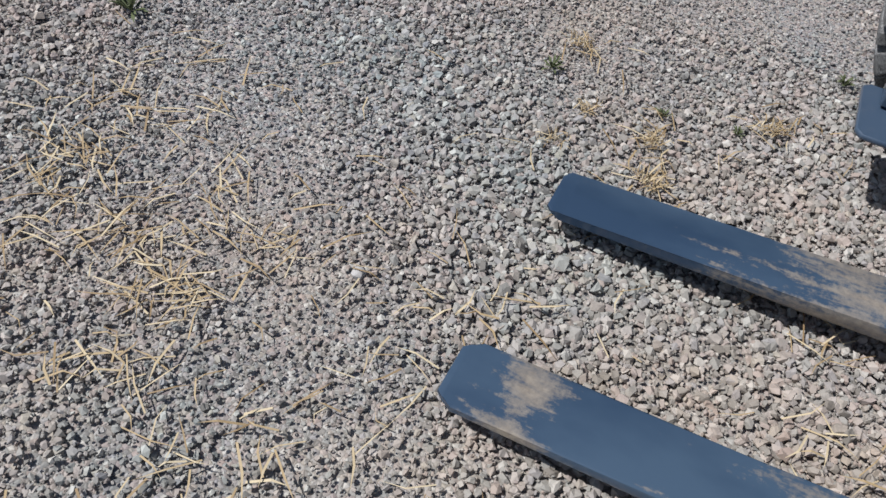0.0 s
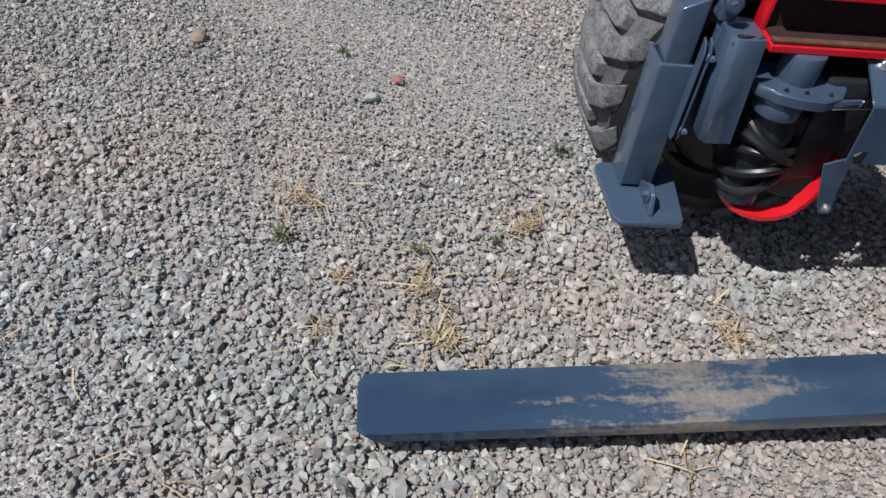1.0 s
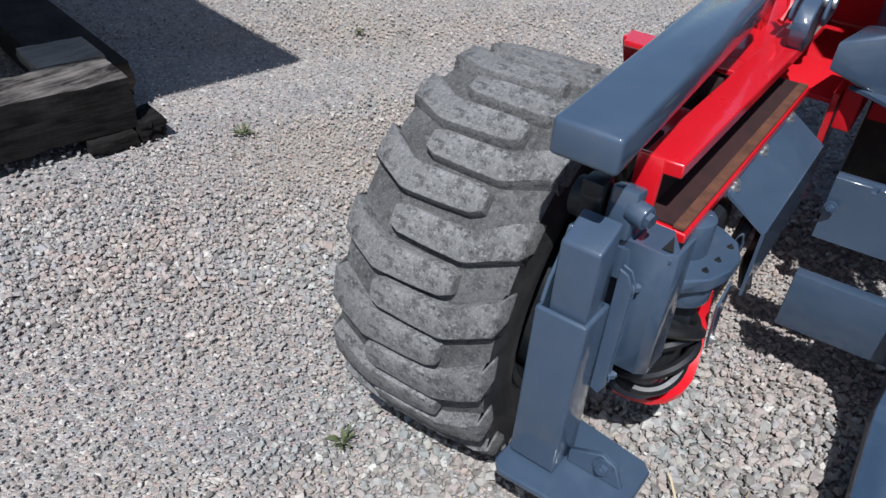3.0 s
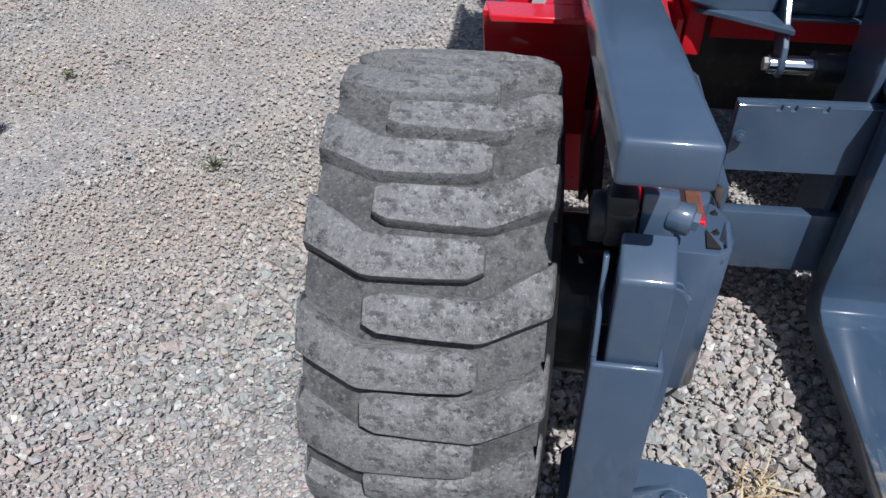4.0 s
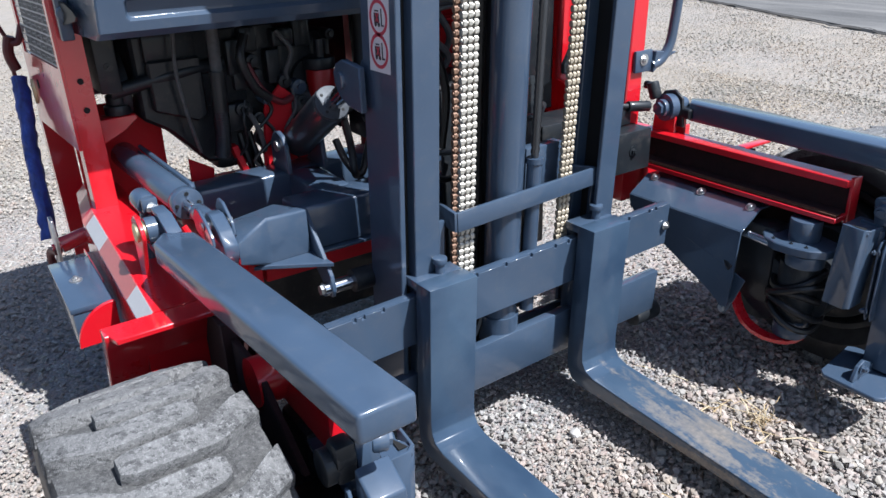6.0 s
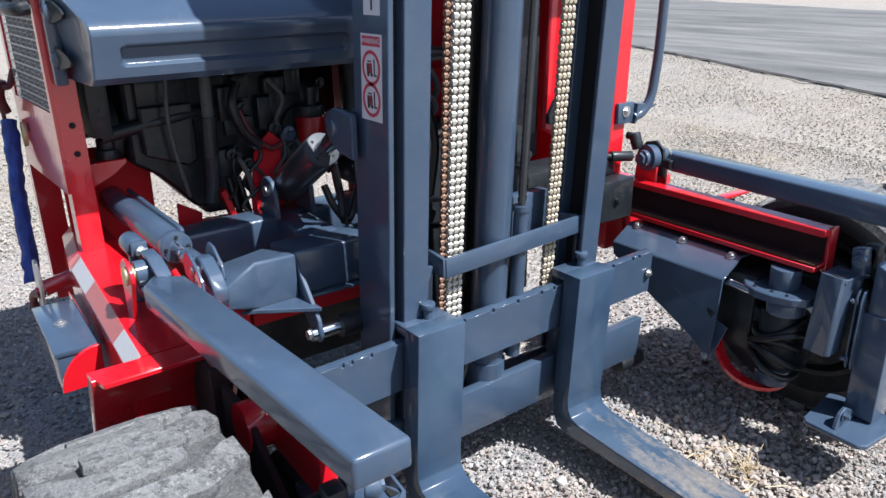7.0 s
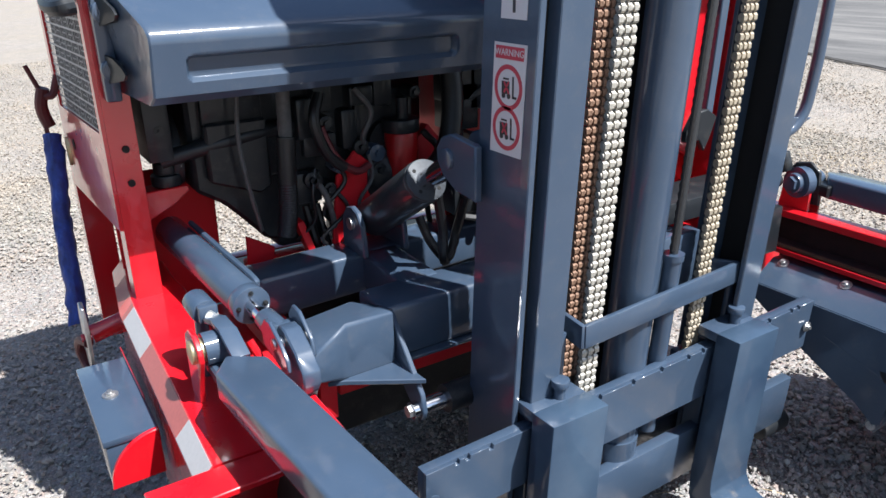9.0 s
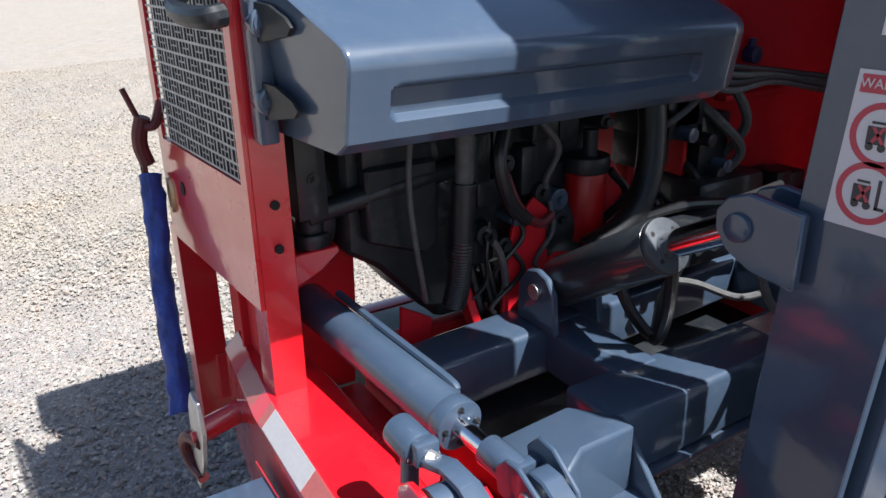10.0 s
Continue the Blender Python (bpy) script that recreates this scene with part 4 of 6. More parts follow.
def tape(y0, y1):
    """A thin strip stuck on the sloping edge of the rail."""
    bm = bmesh.new()
    rows = []
    for y in (y0, (y0 + y1) / 2, y1):
        x, z = rail_edge(y), rail_height(y)
        out = Vector((-0.72, 0, 0.69)) * 0.0012
        a, b = Vector((x + 0.0015, y, z - 0.0305)), Vector((x + 0.0285, y, z - 0.0015))
        rows.append([bm.verts.new(p) for p in (a + out, b + out, b - out * 0.3, a - out * 0.3)])
    for a, b in zip(rows, rows[1:]):
        for k in range(4):
            bm.faces.new((a[k], a[(k + 1) % 4], b[(k + 1) % 4], b[k]))
    bm.faces.new(rows[0])
    bm.faces.new(rows[-1][::-1])
    bmesh.ops.recalc_face_normals(bm, faces=bm.faces[:])
    return bm


for y0, y1, white in ((0.07, 0.212, True), (0.214, 0.518, False), (0.52, 0.702, True), (0.704, 0.90, False)):
    part("reflective_strip", tape(y0, y1), TAPE_WHITE if white else TAPE_RED, side_rail, "white reflective tape" if white else "red reflective tape")

step_box = part("step_box", box(-1.066, -0.972, 0.350, 0.660, 0.555, 0.656, 0.004), GREY, truck, "slate grey flat box with a bolted lid")
part("lid", box(-1.070, -0.970, 0.346, 0.664, 0.645, 0.660, 0.003), GREY, step_box)
bolt((-1.026, 0.510, 0.660), (0, 0, 1), 0.010, 0.006, step_box)
quarter = [(-1.068, 0.560)] + [(-0.970 - 0.098 * math.cos(a), 0.560 + 0.100 * math.sin(a)) for a in (math.pi / 2 * i / 12 for i in range(13))] + [(-0.970, 0.560)]
part("end_cheek", prism(quarter, "y", 0.336, 0.347, 0.002), RED, step_box, "bright red quarter-round end plate")
part("box_rim", box(-0.9715, -0.9690, 0.46, 0.70, 0.600, 0.668, 0.001), RED, step_box)

post = part("corner_post", prism([(-0.912, 0.80), (-0.912, 0.735), (-0.852, 0.735), (-0.852, 0.79), (-0.858, 0.79), (-0.858, 0.741), (-0.906, 0.741), (-0.906, 0.80)], "z", 0.745, 1.50, 0.001), RED, truck, "red folded steel corner post with punched holes", smooth=20)
for z in (1.107, 1.031):
    part("punched_hole", rod((-0.879, 0.7345, z), (-0.879, 0.731, z), 0.008, 16), HOLE, post)


def skew(bm):
    """The panel stands slightly out towards the rear."""
    for v in bm.verts:
        v.co.x -= 0.055 * (v.co.y - 0.78)
    return bm


def panel_bm():
    """Side panel with a cut opening for the grille."""
    bm = bmesh.new()
    loops = []
    for x in (-0.922, -0.914):
        for y0, y1, z0, z1 in ((0.738, 1.225, 0.925, 1.62), (0.764, 1.195, 1.140, 1.60)):
            loops.append([bm.verts.new(p) for p in ((x, y0, z0), (x, y1, z0), (x, y1, z1), (x, y0, z1))])
    for a, b in ((0, 1), (2, 3), (0, 2), (1, 3)):
        for i in range(4):
            bm.faces.new((loops[a][i], loops[a][(i + 1) % 4], loops[b][(i + 1) % 4], loops[b][i]))
    bmesh.ops.recalc_face_normals(bm, faces=bm.faces[:])
    return bm


panel = part("side_panel", skew(panel_bm()), RED, truck, "glossy red side panel around the radiator grille", smooth=0)
# Black sheet standing in for the darkness behind the grille.
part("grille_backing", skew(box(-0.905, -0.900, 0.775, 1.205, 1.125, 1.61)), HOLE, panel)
wires = bmesh.new()


def strip(y0, y1, z0, z1, x=-0.9178):
    v = [wires.verts.new(p) for p in ((x, y0, z0), (x, y1, z0), (x, y1, z1), (x, y0, z1), (x + 0.0008, y0, z0), (x + 0.0008, y1, z0), (x + 0.0008, y1, z1), (x + 0.0008, y0, z1))]
    for q in ((0, 3, 2, 1), (0, 1, 5, 4), (1, 2, 6, 5), (2, 3, 7, 6), (3, 0, 4, 7)):
        wires.faces.new([v[k] for k in q])


for i in range(18):
    z = 1.142 + 0.0255 * i
    strip(0.764, 1.195, z, z + 0.0042)
    for k in range(25):
        y = 0.766 + 0.0172 * k
        # each second cell is closed by a short bar, in brick fashion
        strip(y, y + (0.0056 if (k + 2 * (i % 2)) % 4 == 0 else 0.0024), z + 0.0042, z + 0.0255)
        if (k + 2 * (i % 2)) % 4 in (1, 2):
            strip(y + 0.0024, y + 0.0172, z + 0.0138, z + 0.0162, -0.9172)
tagged(part("grille_mesh", skew(wires), plain("grille_sheet", (0.40, 0.39, 0.38), 0.5, 0.2), panel, "pale perforated grille sheet", smooth=0), kind="stuff")
part("slot_ring", turned(pipe((-0.950, 1.19, 1.02), (-0.940, 1.19, 1.02), 0.032, 0.024), Matrix.Diagonal((1, 0.55, 1.2, 1)), (-0.945, 1.19, 1.02)), BRASS, panel, "brass-edged lifting slot")
part("punched_hole", rod((-0.938, 1.10, 1.055), (-0.9415, 1.10, 1.055), 0.014, 16), HOLE, panel)
rear_leg = part("rear_leg", box(-0.945, -0.872, 1.205, 1.213, 0.46, 0.94, 0.001), RED, truck, "red rear frame leg", smooth=20)
part("leg_flange", box(-0.945, -0.937, 1.213, 1.26, 0.46, 0.94, 0.001), RED, rear_leg, smooth=20)
part("leg_flange", box(-0.880, -0.872, 1.213, 1.26, 0.46, 0.94, 0.001), RED, rear_leg, smooth=20)
part("rear_cover", box(-0.865, 0.12, 1.235, 1.50, 0.97, 1.60, 0.02), GREY, truck, "slate grey rear engine cover")
part("inner_sheet", box(-0.885, -0.880, 0.80, 1.06, 0.70, 1.0), INNER_RED, truck)
part("rear_crossmember", box(-0.90, 0.30, 1.20, 1.25, 0.50, 0.62, 0.004), RED, truck, "red rear frame crossmember")
# Underbody painted black to carry the shade beneath the machine.
part("chassis_tub", box(-0.60, 0.66, 0.64, 1.20, 0.27, 0.62, 0.01), DARK, truck, "black chassis underbody, the shade beneath put into its colour")
part("inner_plate", prism([(-0.90, 0.60), (-0.664, 0.60), (-0.652, 0.78), (-0.648, 1.00), (-0.90, 1.00)], "y", 0.945, 0.955, 0.002), INNER_RED, truck, "red inner frame plate")
part("frame_floor", box(-0.80, -0.655, 0.36, 0.944, 0.585, 0.597, 0.002), INNER_RED, truck, "red frame floor beneath the cylinder")
part("flat_cover", box(-0.70, -0.555, 0.776, 0.80, 1.125, 1.205, 0.005), DARK, truck, "flat black engine side cover")
part("chassis_cheek", prism([(0.34, 0.62), (0.50, 0.62), (0.50, 0.27), (0.42, 0.30), (0.36, 0.44)], "x", -0.66, -0.645, 0.002), RED, truck, "red chassis cheek plate")
# Black sheet added to close the bay against light from behind.
part("bay_back_sheet", box(-0.74, 0.12, 1.17, 1.22, 0.97, 1.47, 0.006), DARK, truck, "black sheet added to keep rear light from the engine bay")
part("chain_anchor", join(rod((-0.90, 0.945, 0.625), (-1.005, 0.935, 0.605), 0.024, 16)), RED, truck, "red round anchor stub")

# lashing chain in its blue sleeve, hung on the anchor
lash = holder("lashing_chain", (-1.0, 1.0, 0.45), "lashing chain in a blue cloth sleeve with dark red hooks", "lashing chain")
sleeve = hose([(-0.976, 1.222, 1.062), (-0.984, 1.185, 0.96), (-0.999, 1.15, 0.85), (-1.008, 1.10, 0.72), (-1.020, 1.052, 0.592)], 0.023, 14, 9)
for v in sleeve.verts:
    v.co += Vector((0.007, 0.008, 0.003)) * noise.noise(v.co * 30) + Vector((0.003, 0.003, 0.0)) * noise.noise(v.co * 85)
part("sleeve", sleeve, BLUE, lash, "crumpled royal blue cloth sleeve")
part("chain_link", turned(pipe((-0.99, 1.225, 1.075), (-0.98, 1.225, 1.075), 0.020, 0.011), Matrix.Diagonal((1, 0.7, 1.3, 1)), (-0.985, 1.225, 1.075)), SHACKLE, lash)
part("hook_body", hose([(-0.976, 1.225, 1.085), (-0.985, 1.222, 1.12), (-0.985, 1.215, 1.15), (-0.975, 1.21, 1.185)], 0.016, 10), SHACKLE, lash, "dark red forged hook")
part("hook_pin", hose([(-0.978, 1.208, 1.165), (-0.990, 1.213, 1.20), (-1.004, 1.218, 1.243)], 0.006, 8), SHACKLE, lash)
part("hook_keeper", hose([(-0.975, 1.205, 1.165), (-0.955, 1.20, 1.17), (-0.938, 1.195, 1.215)], 0.010, 8), SHACKLE, lash)
part("end_plate", prism([(0.875, 0.705), (0.925, 0.705), (0.955, 0.66), (0.985, 0.50), (0.99, 0.455), (0.965, 0.45), (0.90, 0.55), (0.865, 0.64)], "x", -1.022, -1.012, 0.002), STEEL, lash, "zinc-plated end plate")
part("shackle", hose([(-1.017, 0.90, 0.60), (-1.030, 0.965, 0.585), (-1.034, 1.000, 0.545), (-1.026, 0.98, 0.505), (-1.018, 0.93, 0.50)], 0.012, 10), SHACKLE, lash)
part("pin_head", rod((-1.005, 0.92, 0.605), (-1.03, 0.92, 0.605), 0.014, 12), RED, lash)

# ---- arm pivot and its cylinder ----
lug = part("pivot_lug", join(prism([(0.248, 0.735), (0.298, 0.735), (0.303, 0.820), (0.295, 0.862), (0.270, 0.880), (0.240, 0.880), (0.214, 0.862), (0.208, 0.838), (0.224, 0.810)], "x", -0.905, -0.895, 0.002), prism([(0.248, 0.735), (0.298, 0.735), (0.303, 0.820), (0.295, 0.862), (0.270, 0.880), (0.240, 0.880), (0.214, 0.862), (0.208, 0.838), (0.224, 0.810)], "x", -0.842, -0.832, 0.002)), RED, truck, "red twin pivot lugs")
part("pivot_pin", rod((-0.912, 0.245, 0.846), (-0.850, 0.245, 0.846), 0.022, 24, bev=0.003), BRASS, lug, "worn brass-coloured pin")
part("pin_collar", pipe((-0.888, 0.245, 0.846), (-0.848, 0.245, 0.846), 0.030, 0.022), GREY, lug)
part("arm_neck", prism([(-0.884, 0.150), (-0.83, 0.150), (-0.846, 0.262), (-0.884, 0.262)], "z", 0.795, 0.818, 0.004), GREY, lug)
part("strap", join(bar((-0.855, 0.308, 0.872), (-0.850, 0.262, 0.886), 0.030, 0.010, 0.002), bar((-0.850, 0.266, 0.886), (-0.846, 0.222, 0.880), 0.030, 0.010, 0.002), bar((-0.846, 0.226, 0.881), (-0.842, 0.170, 0.850), 0.032, 0.010, 0.002)), GREY, lug)
part("lock_pin", join(rod((-0.863, 0.372, 0.886), (-0.858, 0.318, 0.880), 0.025, 24, bev=0.005), box(-0.874, -0.838, 0.300, 0.318, 0.866, 0.900, 0.004), rod((-0.866, 0.34, 0.74), (-0.862, 0.34, 0.87), 0.013, 16)), GREY, lug)
bolt((-0.852, 0.300, 0.876), (0.2, -0.95, 0.2), 0.009, 0.012, lug)
part("clip", hose([(-0.80, 0.26, 0.83), (-0.79, 0.245, 0.80), (-0.795, 0.22, 0.775)], 0.008, 8), RED, lug)

cyl = part("folding_cylinder", rod((-0.790, 0.86, 0.864), (-0.750, 0.395, 0.836), 0.0375, 32, bev=0.004), GREY, truck, "slate grey hydraulic cylinder with chrome rod")
part("rod", rod((-0.752, 0.41, 0.837), (-0.742, 0.285, 0.830), 0.0155, 20), CHROME, cyl, "bright chrome piston rod")
part("gland", rod((-0.752, 0.415, 0.837), (-0.750, 0.388, 0.8355), 0.0405, 32, bev=0.002), GREY, cyl)
for dx, dz in ((0.028, 0.0), (-0.028, 0.0), (0.0, 0.028), (0.0, -0.028)):
    bolt((-0.750 + dx, 0.388, 0.8355 + dz), (0.03, -0.99, -0.08), 0.0035, 0.003, cyl, DARK, "gland_bolt")
part("feed_pipe", hose([(-0.752, 0.80, 0.893), (-0.735, 0.62, 0.878), (-0.717, 0.47, 0.862), (-0.716, 0.452, 0.850), (-0.722, 0.448, 0.838)], 0.007, 8), GREY, cyl)
part("clevis", join(rod((-0.745, 0.325, 0.832), (-0.740, 0.255, 0.829), 0.024, 24, bev=0.003), box(-0.768, -0.706, 0.246, 0.266, 0.812, 0.852, 0.004)), GREY, cyl, "grey clevis on the rod end")
for x0, x1, cheek in ((-0.772, -0.764, [(0.266, 0.812), (0.272, 0.848), (0.250, 0.872), (0.225, 0.874), (0.180, 0.852), (0.150, 0.828), (0.146, 0.806), (0.165, 0.796), (0.21, 0.802)]),
                      (-0.715, -0.707, [(0.268, 0.815), (0.278, 0.855), (0.255, 0.882), (0.225, 0.880), (0.175, 0.845), (0.165, 0.815), (0.185, 0.795), (0.23, 0.80)])):
    part("clevis_cheek", prism(cheek, "x", x0, x1, 0.002), GREY, cyl)
part("lever", prism([(0.236, 0.815), (0.238, 0.848), (0.222, 0.866), (0.195, 0.866), (0.145, 0.840), (0.116, 0.812), (0.116, 0.785), (0.14, 0.75), (0.20, 0.76)], "x", -0.756, -0.722, 0.003), GREY, cyl)
part("clevis_pin", rod((-0.776, 0.205, 0.838), (-0.702, 0.205, 0.838), 0.011, 16, bev=0.002), STEEL, cyl)

# ---- crossbeams behind the mast ----
part("crossbeam", bar((-0.66, 0.684, 0.725), (0.45, 0.745, 0.725), 0.115, 0.11, 0.012, seg=3), GREY, truck, "slate grey rounded box crossbeam")
part("crossbeam", bar((-0.478, 0.405, 0.705), (0.45, 0.405, 0.705), 0.130, 0.13, 0.012, seg=3), GREY, truck, "slate grey rounded box crossbeam")
part("link_beam", bar((-0.322, 0.66, 0.728), (-0.322, 0.44, 0.722), 0.105, 0.10, 0.010, seg=3), GREY, truck)
part("link_beam", bar((0.30, 0.70, 0.728), (0.30, 0.44, 0.722), 0.105, 0.10, 0.010, seg=3), GREY, truck)
part("tread_strip", box(-0.02, 0.30, 0.36, 0.45, 0.768, 0.772), STEEL, truck, "dull chequered metal strip")
head = prism([(-0.680, 0.262), (-0.655, 0.428), (-0.525, 0.408), (-0.472, 0.345), (-0.472, 0.305), (-0.585, 0.302)], "z", 0.655, 0.779)
for v in head.verts:
    if v.co.x < -0.6:
        v.co.z = 0.752 if v.co.z > 0.7 else 0.690
bmesh.ops.bevel(head, geom=head.edges[:], offset=0.006, segments=2, profile=0.5, affect="EDGES")
brk = part("mast_bracket", head, GREY, truck, "slate grey welded mast bracket")
part("shelf_plate", prism([(-0.635, 0.310), (-0.465, 0.345), (-0.455, 0.205), (-0.60, 0.295)], "z", 0.645, 0.657, 0.002), GREY, brk)
part("gusset_plate", prism([(0.350, 0.757), (0.342, 0.77), (0.325, 0.76), (0.205, 0.62), (0.196, 0.58), (0.205, 0.558), (0.225, 0.555), (0.240, 0.57), (0.35, 0.67)], "x", -0.470, -0.458, 0.002), GREY, brk)
part("pivot_rod", rod((-0.485, 0.222, 0.580), (-0.34, 0.222, 0.580), 0.019, 20), CHROME, brk, "bright steel pivot rod")
part("pivot_bush", rod((-0.40, 0.222, 0.580), (-0.30, 0.222, 0.580), 0.032, 20), DARK, brk)
part("pivot_nut", rod((-0.495, 0.222, 0.580), (-0.475, 0.222, 0.580), 0.014, 6), STEEL, brk)
part("lower_rail", bar((-0.58, 0.40, 0.60), (0.45, 0.40, 0.60), 0.05, 0.06, 0.004), INNER_RED, truck, "red lower frame rail")
part("ledge", box(-0.47, 0.45, 0.325, 0.43, 0.632, 0.640, 0.002), GREY, truck, "slate grey ledge plate")
part("lower_side_rail", bar((-0.62, 0.34, 0.60), (-0.62, 0.95, 0.62), 0.04, 0.12, 0.004), INNER_RED, truck)

tilt = part("tilt_cylinder", rod((-0.326, 0.660, 0.862), (-0.322, 0.415, 1.016), 0.051, 32, bev=0.004), paint("charcoal_cylinder_paint", (0.020, 0.025, 0.031), (0.028, 0.033, 0.039), 0.30, 0.15, 0.6, gloss=0.3, coat_ior=1.5), truck, "dark grey mast tilt cylinder with chrome rod")
head = part("gland", rod((-0.322, 0.417, 1.0145), (-0.322, 0.405, 1.022), 0.0495, 32, bev=0.003), plain("machined_cylinder_head", (0.040, 0.046, 0.054), 0.55, 0.2, 0.3, 60), tilt, "dull dark steel cylinder head")
axis = Vector((0, -0.844, 0.536))
for k in range(4):
    side = Matrix.Rotation(radians(45 + 90 * k), 3, axis) @ Vector((1, 0, 0)) * 0.034
    c = Vector((-0.322, 0.405, 1.022)) + side
    part("pin_hole", rod(c - axis * 0.002, c + axis * 0.0006, 0.0045, 10), HOLE, head)
part("rod", rod((-0.322, 0.42, 1.012), (-0.325, 0.25, 1.108), 0.024, 24), CHROME, tilt, "chrome piston rod")
part("port", rod((-0.30, 0.43, 1.02), (-0.285, 0.42, 0.97), 0.014, 14), DARK, tilt)
for x in (-0.392, -0.276):
    part("base_lug", prism([(0.60, 0.78), (0.72, 0.78), (0.715, 0.865), (0.69, 0.895), (0.66, 0.903), (0.63, 0.893), (0.61, 0.865)], "x", x, x + 0.015, 0.003), GREY, tilt, "rounded slate grey lug plate")
part("base_pin", rod((-0.400, 0.660, 0.858), (-0.255, 0.660, 0.858), 0.016, 16), STEEL, tilt)
ear = [(0.145, 1.045), (0.215, 1.052), (0.258, 1.072), (0.280, 1.10), (0.282, 1.128), (0.264, 1.152), (0.230, 1.164), (0.145, 1.155)]
part("mast_ear", join(prism(ear, "x", -0.372, -0.355, 0.003), prism(ear, "x", -0.300, -0.283, 0.003)), GREY, tilt, "slate grey mast ears")
part("ear_pin", rod((-0.380, 0.240, 1.112), (-0.275, 0.240, 1.112), 0.022, 20, bev=0.003), GREY, tilt)

# ---- mast ----
TIP = 0.060  # forward lean of the mast, metres for each metre of height


def leaned(bm):
    for v in bm.verts:
        v.co.y -= TIP * (v.co.z - 0.62)
    return bm


TOP = 2.32


def channel_outline(out, x_lip, y0, y1, wall, sign):
    """A C section, its back at x = out, its two lips reaching towards x_lip."""
    return [(out, y0), (x_lip, y0), (x_lip, y0 + wall), (out + sign * wall, y0 + wall), (out + sign * wall, y1 - wall), (x_lip, y1 - wall), (x_lip, y1), (out, y1)]


mast = part("mast_outer_rail", leaned(prism(channel_outline(-0.345, -0.330, 0.050, 0.205, 0.013, 1), "z", 0.20, TOP, 0.002)), GREY, truck, "slate grey outer mast rail", smooth=20)
part("mast_inner_rail", leaned(prism([(-0.313, 0.034), (-0.240, 0.034), (-0.240, 0.048), (-0.299, 0.048), (-0.299, 0.12), (-0.205, 0.12), (-0.205, 0.134), (-0.313, 0.134)], "z", 0.16, TOP - 0.1, 0.002)), GREY, truck, "slate grey inner mast rail", smooth=20)
# Black strip painted for the shade in the gap between the rails.
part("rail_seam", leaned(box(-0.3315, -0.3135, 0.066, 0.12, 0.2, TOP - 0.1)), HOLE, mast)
part("mast_outer_rail", leaned(prism(channel_outline(0.369, 0.345, 0.046, 0.205, 0.013, -1), "z", 0.20, TOP, 0.002)), GREY, truck, "slate grey outer mast rail", smooth=20)
right_rail = part("mast_inner_rail", leaned(prism([(0.371, 0.022), (0.302, 0.022), (0.302, 0.036), (0.342, 0.036), (0.342, 0.12), (0.302, 0.12), (0.302, 0.134), (0.356, 0.134), (0.356, 0.044), (0.371, 0.044)], "z", 0.16, TOP - 0.1, 0.002)), GREY, truck, "slate grey inner mast rail", smooth=20)
# Black liner carries both the grease and the shade inside the channel.
part("dark_track", leaned(box(0.3385, 0.3415, 0.037, 0.119, 0.2, TOP - 0.12)), HOLE, right_rail, "black roller track, grease and the channel's shade in one colour")
# Unseen block added beside the rail to shade the rear crossbeam.
part("mast_shade_block", leaned(box(-0.455, -0.346, 0.03, 0.17, 1.68, 1.88, 0.004)), GREY, truck, "unseen slate grey block that shades the crossbeam")
# Unseen plate added high on the mast to shade the bonnet front.
part("mast_shade_plate", leaned(box(-0.33, 0.355, 0.145, 0.165, 1.93, 2.31, 0.004)), GREY, truck, "unseen slate grey mast plate that shades the bonnet")
for z in (0.22, 2.2):
    part("mast_crosstie", leaned(box(-0.33, 0.40, 0.145, 0.165, z, z + 0.09, 0.004)), GREY, truck)
part("lift_cylinder", leaned(rod((0.012, 0.092, 0.30), (0.012, 0.092, 2.1), 0.051, 40)), GREY, truck, "thick slate grey lift cylinder")
part("lift_cylinder_base", leaned(rod((0.012, 0.092, 0.26), (0.012, 0.092, 0.40), 0.057, 40)), GREY, truck)
ram = part("side_ram", leaned(rod((0.088, 0.060, 0.74), (0.088, 0.060, 2.0), 0.0095, 14)), plain("oiled_guide_rod", (0.075, 0.08, 0.086), 0.35, 0.7, 0.1), truck, "thin dark steel guide rod beside the cylinder")
part("rod_socket", leaned(join(rod((0.088, 0.060, 0.40), (0.088, 0.060, 0.865), 0.021, 20), rod((0.088, 0.060, 0.855), (0.088, 0.060, 0.87), 0.024, 20))), GREY, ram)
part("valve_body", leaned(box(0.10, 0.235, 0.11, 0.15, 0.72, 0.88, 0.004)), GREY, ram)
for hx, hy in ((0.0755, 0.056), (0.0995, 0.064)):
    part("spiral_hose", leaned(hose([(hx, hy, 0.88 + 0.02 * i) for i in range(52)], 0.0042, 8, 2, 0.0022)), HOSE, ram, "thin black corrugated hose")


